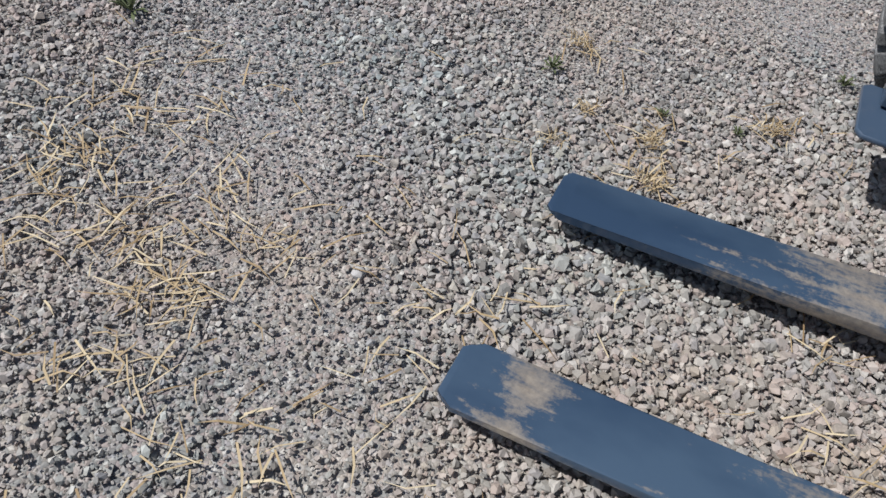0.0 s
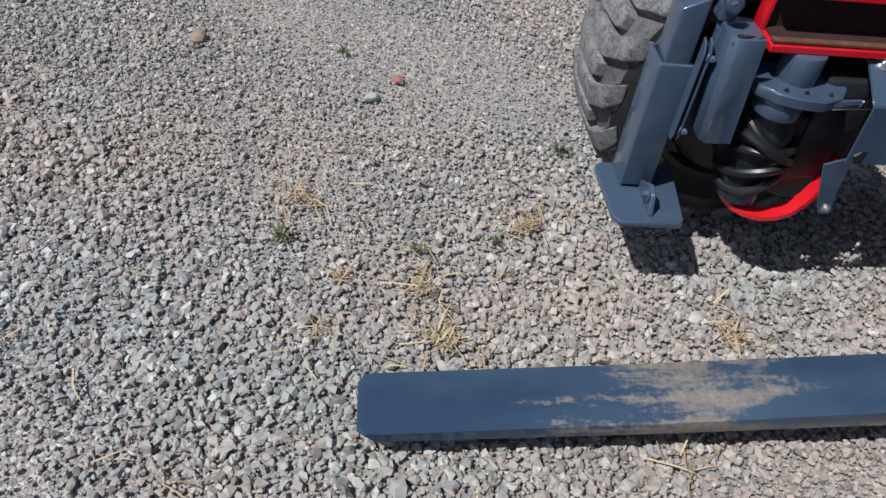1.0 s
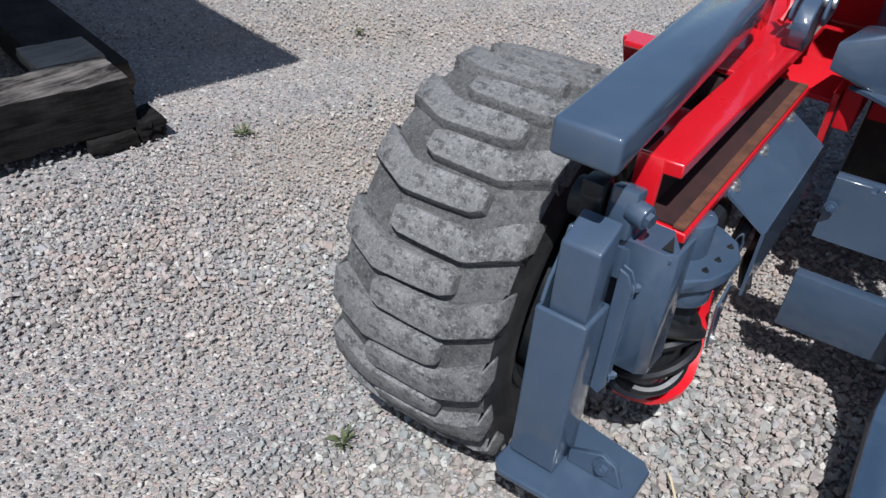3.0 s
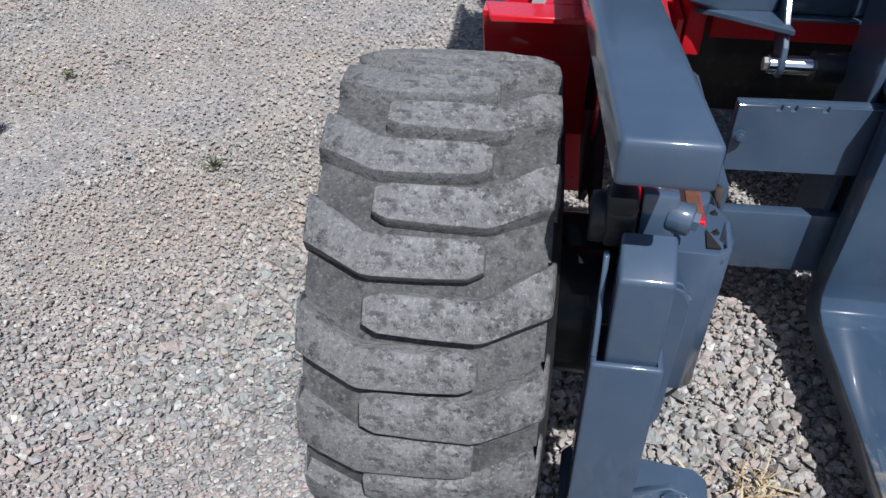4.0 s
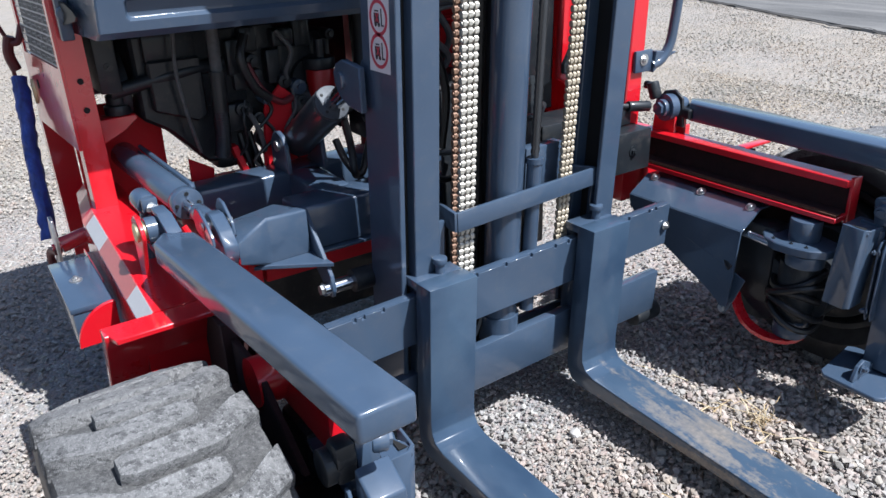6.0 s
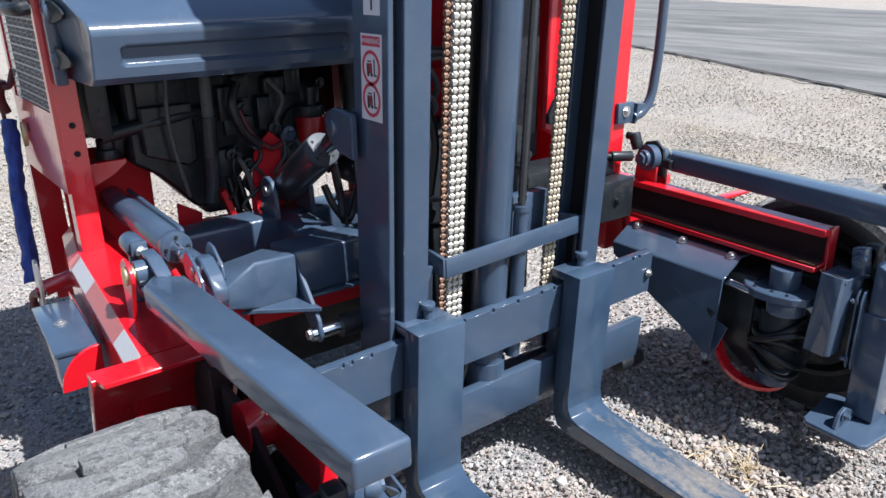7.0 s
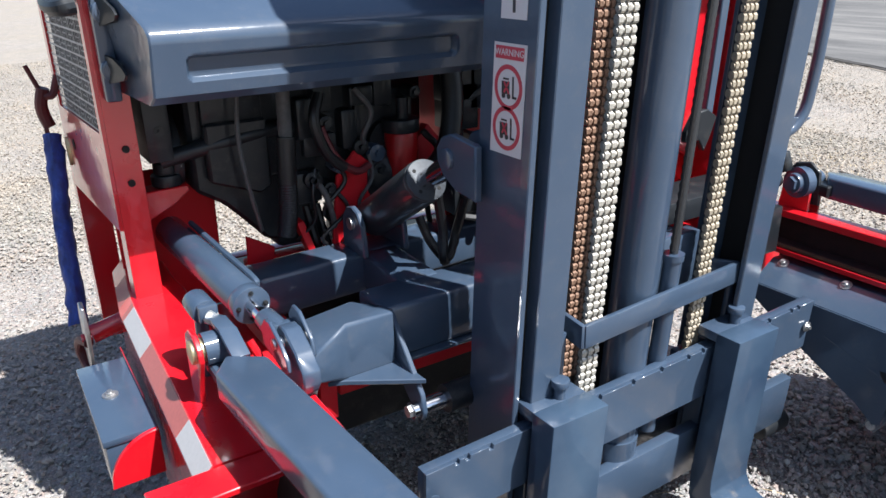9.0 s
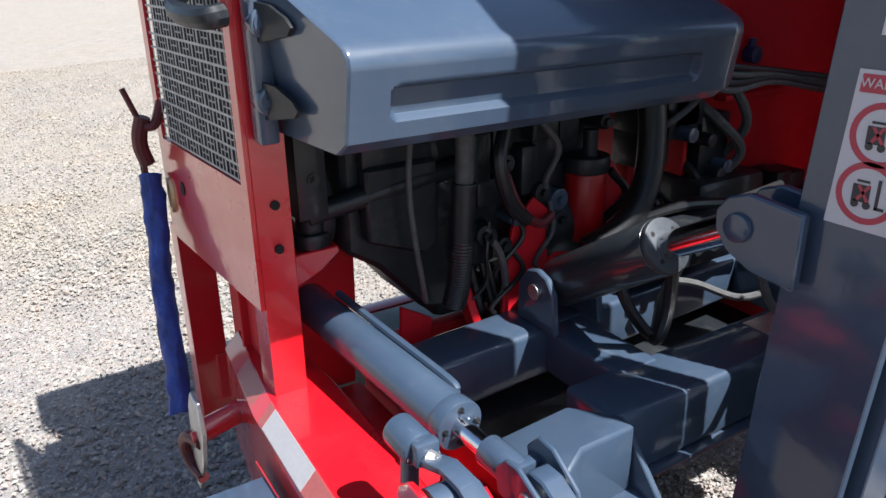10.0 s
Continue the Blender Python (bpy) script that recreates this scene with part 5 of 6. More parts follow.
def chain(x, y, z0, z1, wide, material, label, pitch=0.0190):
    """A leaf chain: pins with staggered rows of side plates, one object a link."""
    whole = part("lift_chain", leaned(rod((x, y, z0), (x, y, z1), 0.0022, 6)), STEEL, truck, label)
    shared = {}
    for i in range(int((z1 - z0) / pitch)):
        z = z0 + i * pitch
        odd = i % 2
        if odd not in shared:
            bm = rod((-wide * 0.52, 0, 0), (wide * 0.52, 0, 0), 0.0050, 10)
            for px, thick in ((-0.50, 0.24), (-0.12, 0.24), (0.26, 0.24)) if odd else ((-0.44, 0.20), (-0.10, 0.20), (0.24, 0.20)):
                bm = join(bm, prism([(-0.0070, -0.0045), (-0.0036, -0.0088), (0.0036, -0.0088), (0.0070, -0.0045), (0.0070, 0.0045), (0.0036, 0.0088), (-0.0036, 0.0088), (-0.0070, 0.0045)], "x", px * wide, (px + thick) * wide))
            shared[odd] = mesh_of("link", bm, material, 30)
        ob = new("link", shared[odd])
        ob.parent = whole
        ob.location = (x, y - TIP * (z - 0.62), z)
    return whole


chain(-0.139, 0.060, 0.56, 1.62, 0.048, CHAIN_CLEAN, "pale worn steel leaf chain")
chain(-0.084, 0.172, 0.56, 1.62, 0.044, CHAIN_RUST, "rust-brown leaf chain")
chain(0.216, 0.072, 0.58, 1.62, 0.042, CHAIN_TAN, "tan tarnished steel leaf chain")
for x, y in ((-0.143, 0.062), (0.216, 0.072)):
    part("chain_anchor", leaned(box(x - 0.03, x + 0.03, y - 0.015, y + 0.03, 0.52, 0.575, 0.003)), GREY, truck)

for hx, hy in ((-0.048, 0.185), (-0.018, 0.178), (0.012, 0.172)):
    part("mast_hose", leaned(hose([(hx, hy, 0.45 + 0.1 * i) for i in range(17)], 0.014, 10, 2)), HOSE, truck, "black hydraulic hose running up the mast")
# Black plate added so that the gap between the chains reads dark.
bulkhead = part("gap_backing", box(-0.03, 0.33, 0.315, 0.325, 0.24, 1.02, 0.002), DARK, truck, "black plate added to darken the gap behind the mast")
for i, (hx, r) in enumerate(((0.10, 0.011), (0.165, 0.009), (0.235, 0.011), (0.27, 0.009))):
    part("hydraulic_hose", hose([(hx, 0.30, 0.28), (hx + 0.02, 0.285, 0.50), (hx - 0.015, 0.29, 0.74), (hx + 0.01, 0.30, 1.0)], r, 8, 5), HOSE, bulkhead, "black rubber hydraulic hose")
# bent strap across the mast front
strap_bar = join(bar((-0.196, 0.014, 0.762), (0.311, 0.036, 0.775), 0.012, 0.053, 0.003), bar((-0.197, 0.012, 0.762), (-0.186, 0.105, 0.762), 0.012, 0.053, 0.003), bar((0.309, 0.034, 0.775), (0.262, 0.110, 0.775), 0.012, 0.053, 0.003))
guard_bar = part("guard_bar", strap_bar, GREY, truck, "slate grey bent guard bar")
part("guard_stay", leaned(box(-0.236, -0.206, 0.060, 0.075, 0.56, 0.76, 0.003)), GREY, guard_bar)
part("guard_stay", leaned(box(0.318, 0.35, 0.060, 0.075, 0.60, 0.76, 0.003)), GREY, guard_bar)

# ---- carriage ----
def notched(x0, x1, z0, z1, y0, y1, notches):
    """Top edge nicked at its front only; the bar behind stays whole."""
    pts = [(x0, z0), (x1, z0), (x1, z1)]
    for n in sorted(notches, reverse=True):
        pts += [(n + 0.006, z1), (n + 0.005, z1 - 0.010), (n - 0.005, z1 - 0.010), (n - 0.006, z1)]
    return join(prism(pts + [(x0, z1)], "y", y0, y0 + 0.010, 0.0008), box(x0, x1, y0 + 0.010, y1, z0, z1, 0.0012))


def canted(bm):
    """The carriage stands a little out of level, as the machine does on the sloping yard."""
    for v in bm.verts:
        v.co.z += 0.030 * (v.co.x - 0.03)
    return leaned(bm)


carriage = part("fork_carriage", canted(notched(-0.571, 0.634, 0.458, 0.600, 0.018, 0.050, [-0.50, -0.475, -0.42, -0.13, -0.03, 0.06, 0.15, 0.20, 0.45, 0.54, 0.57])), GREY, truck, "slate grey notched fork carriage bar")
part("lower_bar", canted(box(-0.571, 0.640, 0.030, 0.062, 0.203, 0.350, 0.003)), GREY, carriage)
for x in (-0.235, 0.285):
    part("upright", leaned(box(x - 0.03, x + 0.03, 0.035, 0.085, 0.24, 0.60, 0.004)), GREY, carriage)
for x in (-0.25, 0.30):
    part("roller", leaned(rod((x - 0.02, 0.085, 0.42), (x + 0.02, 0.085, 0.42), 0.055, 24)), DARK, carriage)
bolt((-0.558, 0.014, 0.522), (-0.2, -1, 0), 0.008, 0.008, carriage, GREY)
bolt((0.618, 0.018, 0.545), (0, -1, 0), 0.009, 0.006, carriage)
part("rubber_stop", rod((0.57, 0.085, 0.20), (0.68, 0.085, 0.20), 0.035, 20, bev=0.006), DARK, carriage)


def fork_thing(x0, label):
    """One fork: hooked upright, curved heel, tapering blade down to the gravel."""
    w = 0.145
    g = lie(x0 + 0.07)
    k = 0.02 * (x0 + 0.33)
    out = [(-0.058, 0.638 + k), (-0.034, 0.235 + k), (-0.036, 0.200 + k), (-0.050, 0.175 + k), (-0.085, 0.162 + k), (-0.25, 0.152 + k), (-0.70, 0.126 + k), (-1.262, g + 0.084)]
    under = [(-1.262, g + 0.070), (-0.70, 0.088 + k), (-0.25, 0.105 + k), (-0.03, 0.110 + k), (0.010, 0.122 + k), (0.028, 0.16 + k), (0.030, 0.235 + k), (0.006, 0.638 + k)]
    # seen from above the tip is rounded off, so the blade's outline narrows there
    bm = bmesh.new()
    left = [bm.verts.new((x0, y, z)) for y, z in out + under]
    right = [bm.verts.new((x0 + w, y, z)) for y, z in out + under]
    n = len(left)
    bm.faces.new(left)
    bm.faces.new(right[::-1])
    for i in range(n):
        bm.faces.new((left[i], right[i], right[(i + 1) % n], left[(i + 1) % n]))
    bmesh.ops.recalc_face_normals(bm, faces=bm.faces[:])
    # rounded corners at the tip
    for y in (-1.225, -1.247):
        bmesh.ops.bisect_plane(bm, geom=bm.verts[:] + bm.edges[:] + bm.faces[:], plane_co=(0, y, 0), plane_no=(0, 1, 0))
    for v in bm.verts:
        inset = 0.020 if v.co.y < -1.255 else 0.006 if v.co.y < -1.24 else 0.0
        v.co.x += (inset if v.co.x < x0 + w / 2 else -inset) - 0.028 * min(0.0, v.co.y)  # the blades lie slightly askew
    bmesh.ops.bevel(bm, geom=[e for e in bm.edges if e.calc_length() > 0.02], offset=0.0035, segments=2, profile=0.5, affect="EDGES")
    base = (x0 + w / 2, -0.6, 0.03)
    fk = holder("fork", base, label, "fork", "pair of lifting forks")
    part("blade", bm, FORK, fk)
    part("hook", box(x0 + 0.002, x0 + w - 0.002, 0.002, 0.062, 0.612 + k, 0.637 + k, 0.003), GREY, fk)
    px = x0 + 0.083
    part("locking_pin", join(rod((px, 0.020, 0.630 + k), (px, 0.020, 0.668 + k), 0.013, 16), rod((px, 0.020, 0.664 + k), (px, 0.020, 0.680 + k), 0.020, 20, bev=0.003)), GREY, fk, "grey round-headed locking pin")
    return fk


fork_thing(-0.331, "grey painted lifting fork scuffed to tan, tip on gravel")
fork_thing(0.222, "grey painted lifting fork worn and dusty, tip on gravel")

# ---- bonnet ----
def bonnet():
    """Folded engine cover; its front has a long pressed-in groove with rounded ends."""
    x0, x1 = -0.848, -0.062
    low, high = (0.506, 1.245), (0.490, 1.345)
    prof = [(0.527, 1.228)] + [(low[0] + (high[0] - low[0]) * i / 26, low[1] + (high[1] - low[1]) * i / 26) for i in range(27)]
    prof += [(0.4925, 1.358), (0.500, 1.369), (0.512, 1.377), (0.62, 1.43), (0.75, 1.465), (1.20, 1.49), (1.20, 1.228)]
    width = x1 - x0
    cols = [0.0, 0.004] + [0.012 + (width - 0.05) * i / 190 for i in range(191)] + [width - 0.035, width]
    gx0, gx1, gz0, gz1, rad = x0 + 0.062, x0 + 0.86 * width, 1.268, 1.320, 0.016

    def groove(x, z):
        """How deep the sheet is pressed in: a flat floor with sloping sides."""
        cx, cz = min(max(x, gx0 + rad), gx1 - rad), min(max(z, gz0 + rad), gz1 - rad)
        d = rad - math.hypot(x - cx, z - cz)
        f = min(1.0, max(0.0, d / 0.009))
        return 0.015 * f * f * (3 - 2 * f)

    bm = bmesh.new()
    rows = []
    for c in cols:
        shrink = 0.992 if c == 0 else (0.962 if c == width else 1.0)
        ring = []
        for k, (y, z) in enumerate(prof):
            p = Vector((x0 + c, 0.85 + (y - 0.85) * shrink, 1.33 + (z - 1.33) * shrink))
            if c <= 0.012:
                p.x -= 0.20 * min(0.25, max(0.0, y - 0.49))  # the side stands out towards the rear
            if 1 <= k <= 27:
                p += Vector((0, 0.987, 0.158)) * groove(p.x, p.z)
            ring.append(bm.verts.new(p))
        rows.append(ring)
    n = len(prof)
    for a, b in zip(rows, rows[1:]):
        for k in range(n - 1):
            bm.faces.new((a[k], b[k], b[k + 1], a[k + 1]))
    bm.faces.new(rows[0])
    bm.faces.new(rows[-1][::-1])
    bmesh.ops.recalc_face_normals(bm, faces=bm.faces[:])
    return bm


part("bonnet", bonnet(), GREY, truck, "slate grey folded engine bonnet with pressed groove", smooth=28)
hinge = part("bonnet_hinge", box(-0.905, -0.873, 0.690, 0.728, 1.215, 1.60, 0.006), GREY, truck, "dark grey hinge bar with bolted knuckles")
for z in (1.281, 1.393, 1.52):
    part("knuckle", rod((-0.885, 0.682, z), (-0.885, 0.712, z), 0.022, 20, bev=0.003), GREY, hinge)
    bolt((-0.885, 0.682, z), (0, -1, 0), 0.010, 0.006, hinge, GREY)
    # Thin dark ear laid on the cheek as the knuckle's shadow.
    ear = prism([(0.70, z - 0.028), (0.70, z + 0.030), (0.655, z + 0.026), (0.615, z + 0.010), (0.602, z - 0.002), (0.612, z - 0.013), (0.66, z - 0.022)], "x", 0.0, 0.006)
    for v in ear.verts:  # lies on the slanting cheek of the bonnet
        v.co.x = -0.8490 - 0.20 * (v.co.y - 0.49) - v.co.x
    bmesh.ops.recalc_face_normals(ear, faces=ear.faces[:])
    part("knuckle_shadow", ear, DARK, hinge, "flat dark ear shaped as the knuckle's shadow")
part("latch_handle", hose([(-0.93, 0.72, 1.405), (-0.955, 0.72, 1.402), (-0.965, 0.78, 1.402), (-0.962, 0.86, 1.41), (-0.95, 0.87, 1.45), (-0.935, 0.87, 1.50)], 0.017, 10), DARK, hinge, "black bent latch handle")

# ---- engine bay ----
cover = [(-0.73, 1.20), (-0.73, 0.965), (-0.665, 0.922), (-0.612, 0.864), (-0.565, 0.808), (-0.51, 0.800), (-0.45, 0.838), (-0.40, 0.90), (-0.30, 0.93), (-0.30, 1.20)]
eng = part("engine_block", join(prism(cover, "y", 0.80, 0.98, 0.01), box(-0.70, -0.32, 0.97, 1.12, 0.99, 1.20, 0.02), box(-0.66, -0.42, 0.78, 0.84, 0.98, 1.10, 0.01)), DARK, truck, "grimy black diesel engine block")
part("sump", box(-0.54, -0.40, 0.80, 0.96, 0.775, 0.85, 0.02), DARK, eng, "black oil sump")
part("intake_pipe", hose([(-0.80, 0.80, 1.055), (-0.70, 0.785, 1.075), (-0.60, 0.78, 1.09), (-0.48, 0.79, 1.10)], 0.020, 14), DARK, eng)
part("coolant_pipe", hose([(-0.520, 0.72, 1.23), (-0.523, 0.715, 1.16), (-0.525, 0.715, 1.07)], 0.017, 14), HOSE_GREY, eng, "smooth grey pipe")
part("ribbed_hose", hose([(-0.524, 0.715, 1.09), (-0.53, 0.715, 0.98), (-0.533, 0.72, 0.90), (-0.540, 0.73, 0.84)], 0.023, 14, 26, 0.0012), HOSE, eng, "black ribbed hose")
part("dipstick_tube", hose([(-0.625, 0.73, 1.21), (-0.635, 0.725, 1.10), (-0.625, 0.725, 0.99), (-0.600, 0.735, 0.86)], 0.0055, 8), HOSE_GREY, eng)
part("coolant_hose", hose([(-0.43, 0.72, 1.18), (-0.455, 0.70, 1.12), (-0.43, 0.70, 1.04), (-0.38, 0.71, 0.99)], 0.014, 10), HOSE, eng)
part("maroon_hose", hose([(-0.435, 0.715, 1.10), (-0.40, 0.71, 1.02), (-0.345, 0.715, 0.975), (-0.30, 0.73, 0.98)], 0.010, 10), MAROON, eng, "maroon rubber hose")
# Can is a darker red than RED; the bay's shade is in its colour.
part("fuel_filter", join(rod((-0.185, 0.76, 0.90), (-0.185, 0.76, 1.05), 0.045, 28, bev=0.006)), plain("shaded_red_filter_can", (0.36, 0.006, 0.008), 0.32, 0.0, 0.15), eng, "red filter canister, darkened for the shade of the bay")
part("filter_head", join(rod((-0.185, 0.76, 1.05), (-0.185, 0.76, 1.085), 0.05, 20, bev=0.003), rod((-0.185, 0.75, 1.08), (-0.185, 0.75, 1.14), 0.016, 12)), DARK, eng, "black cast filter head")
# Black block added where bright ground would show behind the engine.
part("bay_filler", box(-0.26, -0.10, 0.98, 1.15, 0.62, 0.86, 0.015), DARK, truck, "black block added to hide bright ground behind the engine")
part("timing_cover", prism([(-0.70, 0.99), (-0.58, 0.945), (-0.55, 0.96), (-0.55, 1.13), (-0.70, 1.13)], "y", 0.765, 0.80, 0.006), DARK, eng)
part("red_web", prism([(-0.415, 0.70), (-0.30, 0.72), (-0.285, 0.98), (-0.33, 1.02), (-0.385, 0.96), (-0.40, 0.84)], "y", 0.748, 0.760, 0.003), INNER_RED, truck, "red frame web beside the engine")
part("pulley", rod((-0.77, 0.90, 1.05), (-0.745, 0.90, 1.05), 0.10, 32, bev=0.003), DARK, eng)
part("air_duct", hose([(-0.055, 0.72, 1.23), (-0.058, 0.70, 1.13), (-0.085, 0.68, 1.02), (-0.15, 0.67, 0.945), (-0.23, 0.69, 0.90)], 0.030, 16, 8), HOSE, eng, "thick black rubber air duct")
part("radiator_side", box(-0.83, -0.775, 0.76, 1.15, 1.06, 1.25, 0.003), DARK, truck, "dark radiator side plate")
bolt((-0.80, 0.76, 1.13), (0, -1, 0), 0.007, 0.004, eng, DARK)
mount = part("engine_mount", prism([(-0.845, 0.915), (-0.78, 0.945), (-0.742, 0.975), (-0.745, 0.988), (-0.845, 0.985)], "y", 0.80, 0.86, 0.003), RED, truck, "red engine mount bracket")
part("rubber_mount", join(rod((-0.785, 0.83, 0.988), (-0.785, 0.83, 1.016), 0.036, 20, bev=0.004), rod((-0.785, 0.83, 1.016), (-0.785, 0.83, 1.045), 0.028, 20, bev=0.004)), DARK, mount, "black rubber engine mount")
part("mount_bolt", rod((-0.785, 0.83, 1.04), (-0.785, 0.83, 1.065), 0.012, 6), STEEL, mount)
part("pump", join(box(-0.30, -0.12, 0.80, 1.0, 0.98, 1.16, 0.015), rod((-0.21, 0.78, 1.02), (-0.21, 0.86, 1.02), 0.06, 20)), DARK, eng)
part("gear_housing", join(rod((-0.30, 0.84, 0.93), (-0.16, 0.84, 0.93), 0.10, 28, bev=0.01)), DARK, eng)
part("red_bracket", turned(box(-0.36, -0.33, 0.78, 0.83, 0.66, 0.93, 0.004), Matrix.Rotation(radians(14), 4, "Y"), (-0.34, 0.76, 0.72)), INNER_RED, truck, "red slanted frame stay")
part("red_bracket", turned(box(-0.45, -0.43, 0.76, 0.80, 0.66, 0.86, 0.004), Matrix.Rotation(radians(-18), 4, "Y"), (-0.44, 0.78, 0.70)), INNER_RED, truck, "red slanted frame stay")
part("floor_rail", join(bar((-0.62, 0.84, 0.70), (-0.25, 0.84, 0.70), 0.04, 0.10, 0.004), prism([(-0.628, 0.70), (-0.565, 0.70), (-0.552, 0.788), (-0.574, 0.802), (-0.624, 0.832)], "y", 0.792, 0.802, 0.002)), INNER_RED, truck, "red frame rail under the engine")
part("red_stay", bar((-0.30, 0.76, 0.80), (-0.06, 0.80, 1.02), 0.03, 0.09, 0.004), INNER_RED, truck, "red diagonal stay")
part("red_upright", box(-0.02, 0.03, 0.80, 0.84, 0.70, 1.30, 0.004), INNER_RED, truck)

for hx, hr in ((-0.455, 0.011), (-0.425, 0.009), (-0.395, 0.012), (-0.370, 0.008)):
    part("hydraulic_hose", hose([(hx, 0.80, 0.88), (hx + 0.012, 0.785, 0.80), (hx + 0.03, 0.79, 0.72), (hx + 0.035, 0.80, 0.64)], hr, 8, 4), HOSE, truck, "black hydraulic hose")
clutter = random.Random(21)
for k in range(26):
    x, z = clutter.uniform(-0.46, -0.12), clutter.uniform(0.92, 1.18)
    z = max(z, 0.97 - 0.8 * (x + 0.72) + (0.19 if k % 3 == 1 else 0.05)) if x < -0.55 else z
    if k % 3 == 0:
        part("fitting", join(rod((x, 0.745, z), (x, 0.80, z), clutter.uniform(0.012, 0.024), 12, bev=0.002), rod((x, 0.735, z), (x, 0.75, z), clutter.uniform(0.008, 0.012), 6)), clutter.choice((DARK, DARK, GREY)), eng)
    elif k % 3 == 1:
        part("engine_pipe", hose([(x, 0.75, z), (x + clutter.uniform(-0.04, 0.04), 0.735, z - 0.06), (x + clutter.uniform(-0.08, 0.08), 0.745, z - 0.13), (x + clutter.uniform(-0.08, 0.08), 0.78, z - 0.19)], clutter.uniform(0.004, 0.011), 8), clutter.choice((HOSE, DARK, HOSE, HOSE_GREY)), eng)
    else:
        w, h = clutter.uniform(0.02, 0.05), clutter.uniform(0.02, 0.06)
        part("engine_cover", box(x - w, x + w, 0.76, 0.81, z - h, z + h, 0.008), DARK, eng)

# tangle of hoses behind the mast
for k, (pts, r, m) in enumerate([
    ([(-0.23, 0.60, 0.86), (-0.22, 0.56, 0.80), (-0.19, 0.53, 0.76), (-0.15, 0.55, 0.82), (-0.14, 0.52, 0.92)], 0.012, HOSE),
    ([(-0.285, 0.42, 0.97), (-0.26, 0.44, 0.88), (-0.24, 0.47, 0.80), (-0.22, 0.50, 0.77)], 0.012, HOSE),
    ([(-0.10, 0.58, 0.84), (-0.05, 0.55, 0.83), (0.02, 0.50, 0.80), (0.10, 0.48, 0.80)], 0.008, HOSE_GREY),
    ([(-0.16, 0.34, 0.97), (-0.14, 0.32, 0.90), (-0.09, 0.30, 0.86), (0.0, 0.28, 0.85)], 0.008, HOSE_GREY),
    ([(-0.12, 0.62, 0.90), (0.0, 0.60, 0.92), (0.12, 0.60, 0.90), (0.28, 0.58, 0.92)], 0.012, HOSE),
    ([(-0.14, 0.66, 0.96), (0.0, 0.64, 0.97), (0.16, 0.64, 0.95), (0.30, 0.62, 0.97)], 0.012, HOSE),
    ([(-0.20, 0.20, 0.86), (-0.16, 0.20, 0.90), (-0.12, 0.22, 0.98), (-0.10, 0.26, 1.15)], 0.011, HOSE),
    ([(-0.21, 0.22, 0.80), (-0.15, 0.22, 0.82), (-0.08, 0.22, 0.80), (0.0, 0.22, 0.81)], 0.010, HOSE),
    ([(-0.19, 0.24, 1.20), (-0.12, 0.22, 1.17), (-0.09, 0.20, 1.05), (-0.11, 0.20, 0.90)], 0.012, HOSE),
    ([(0.16, 0.24, 0.90), (0.22, 0.24, 0.92), (0.28, 0.26, 0.91), (0.34, 0.30, 0.93)], 0.012, HOSE),
    ([(0.45, 0.10, 0.52), (0.52, 0.09, 0.525), (0.58, 0.10, 0.52), (0.64, 0.14, 0.52)], 0.010, HOSE_GREY),
    ([(0.45, 0.12, 0.50), (0.53, 0.11, 0.50), (0.60, 0.13, 0.50)], 0.010, HOSE_GREY),
    ([(-0.13, 0.12, 0.36), (-0.10, 0.11, 0.33), (-0.06, 0.12, 0.36), (-0.03, 0.13, 0.42)], 0.012, HOSE),
]):
    part("hydraulic_hose", hose(pts, r, 8), m, truck, "grey dusty hydraulic hose" if m is HOSE_GREY else "black hydraulic hose")
for k in range(4):
    part("cable", hose([(0.05, 0.70, 1.265 - 0.014 * k), (0.16, 0.68, 1.245 - 0.017 * k), (0.30, 0.68, 1.225 - 0.008 * k), (0.46, 0.66, 1.200 - 0.010 * k), (0.62, 0.64, 1.180 - 0.014 * k)], 0.008, 8), HOSE_GREY if k % 2 else HOSE, truck, "cable loom")
part("valve_block", join(box(-0.12, 0.14, 0.60, 0.72, 0.84, 0.95, 0.006), *[rod((-0.09 + 0.05 * i, 0.60, 0.90), (-0.09 + 0.05 * i, 0.56, 0.90), 0.014, 10) for i in range(5)]), DARK, truck, "black hydraulic valve block")
part("gearbox", join(box(0.12, 0.36, 0.70, 1.0, 0.72, 0.98, 0.02), rod((0.16, 0.70, 0.88), (0.16, 0.62, 0.88), 0.05, 20)), DARK, truck, "black gearbox housing")

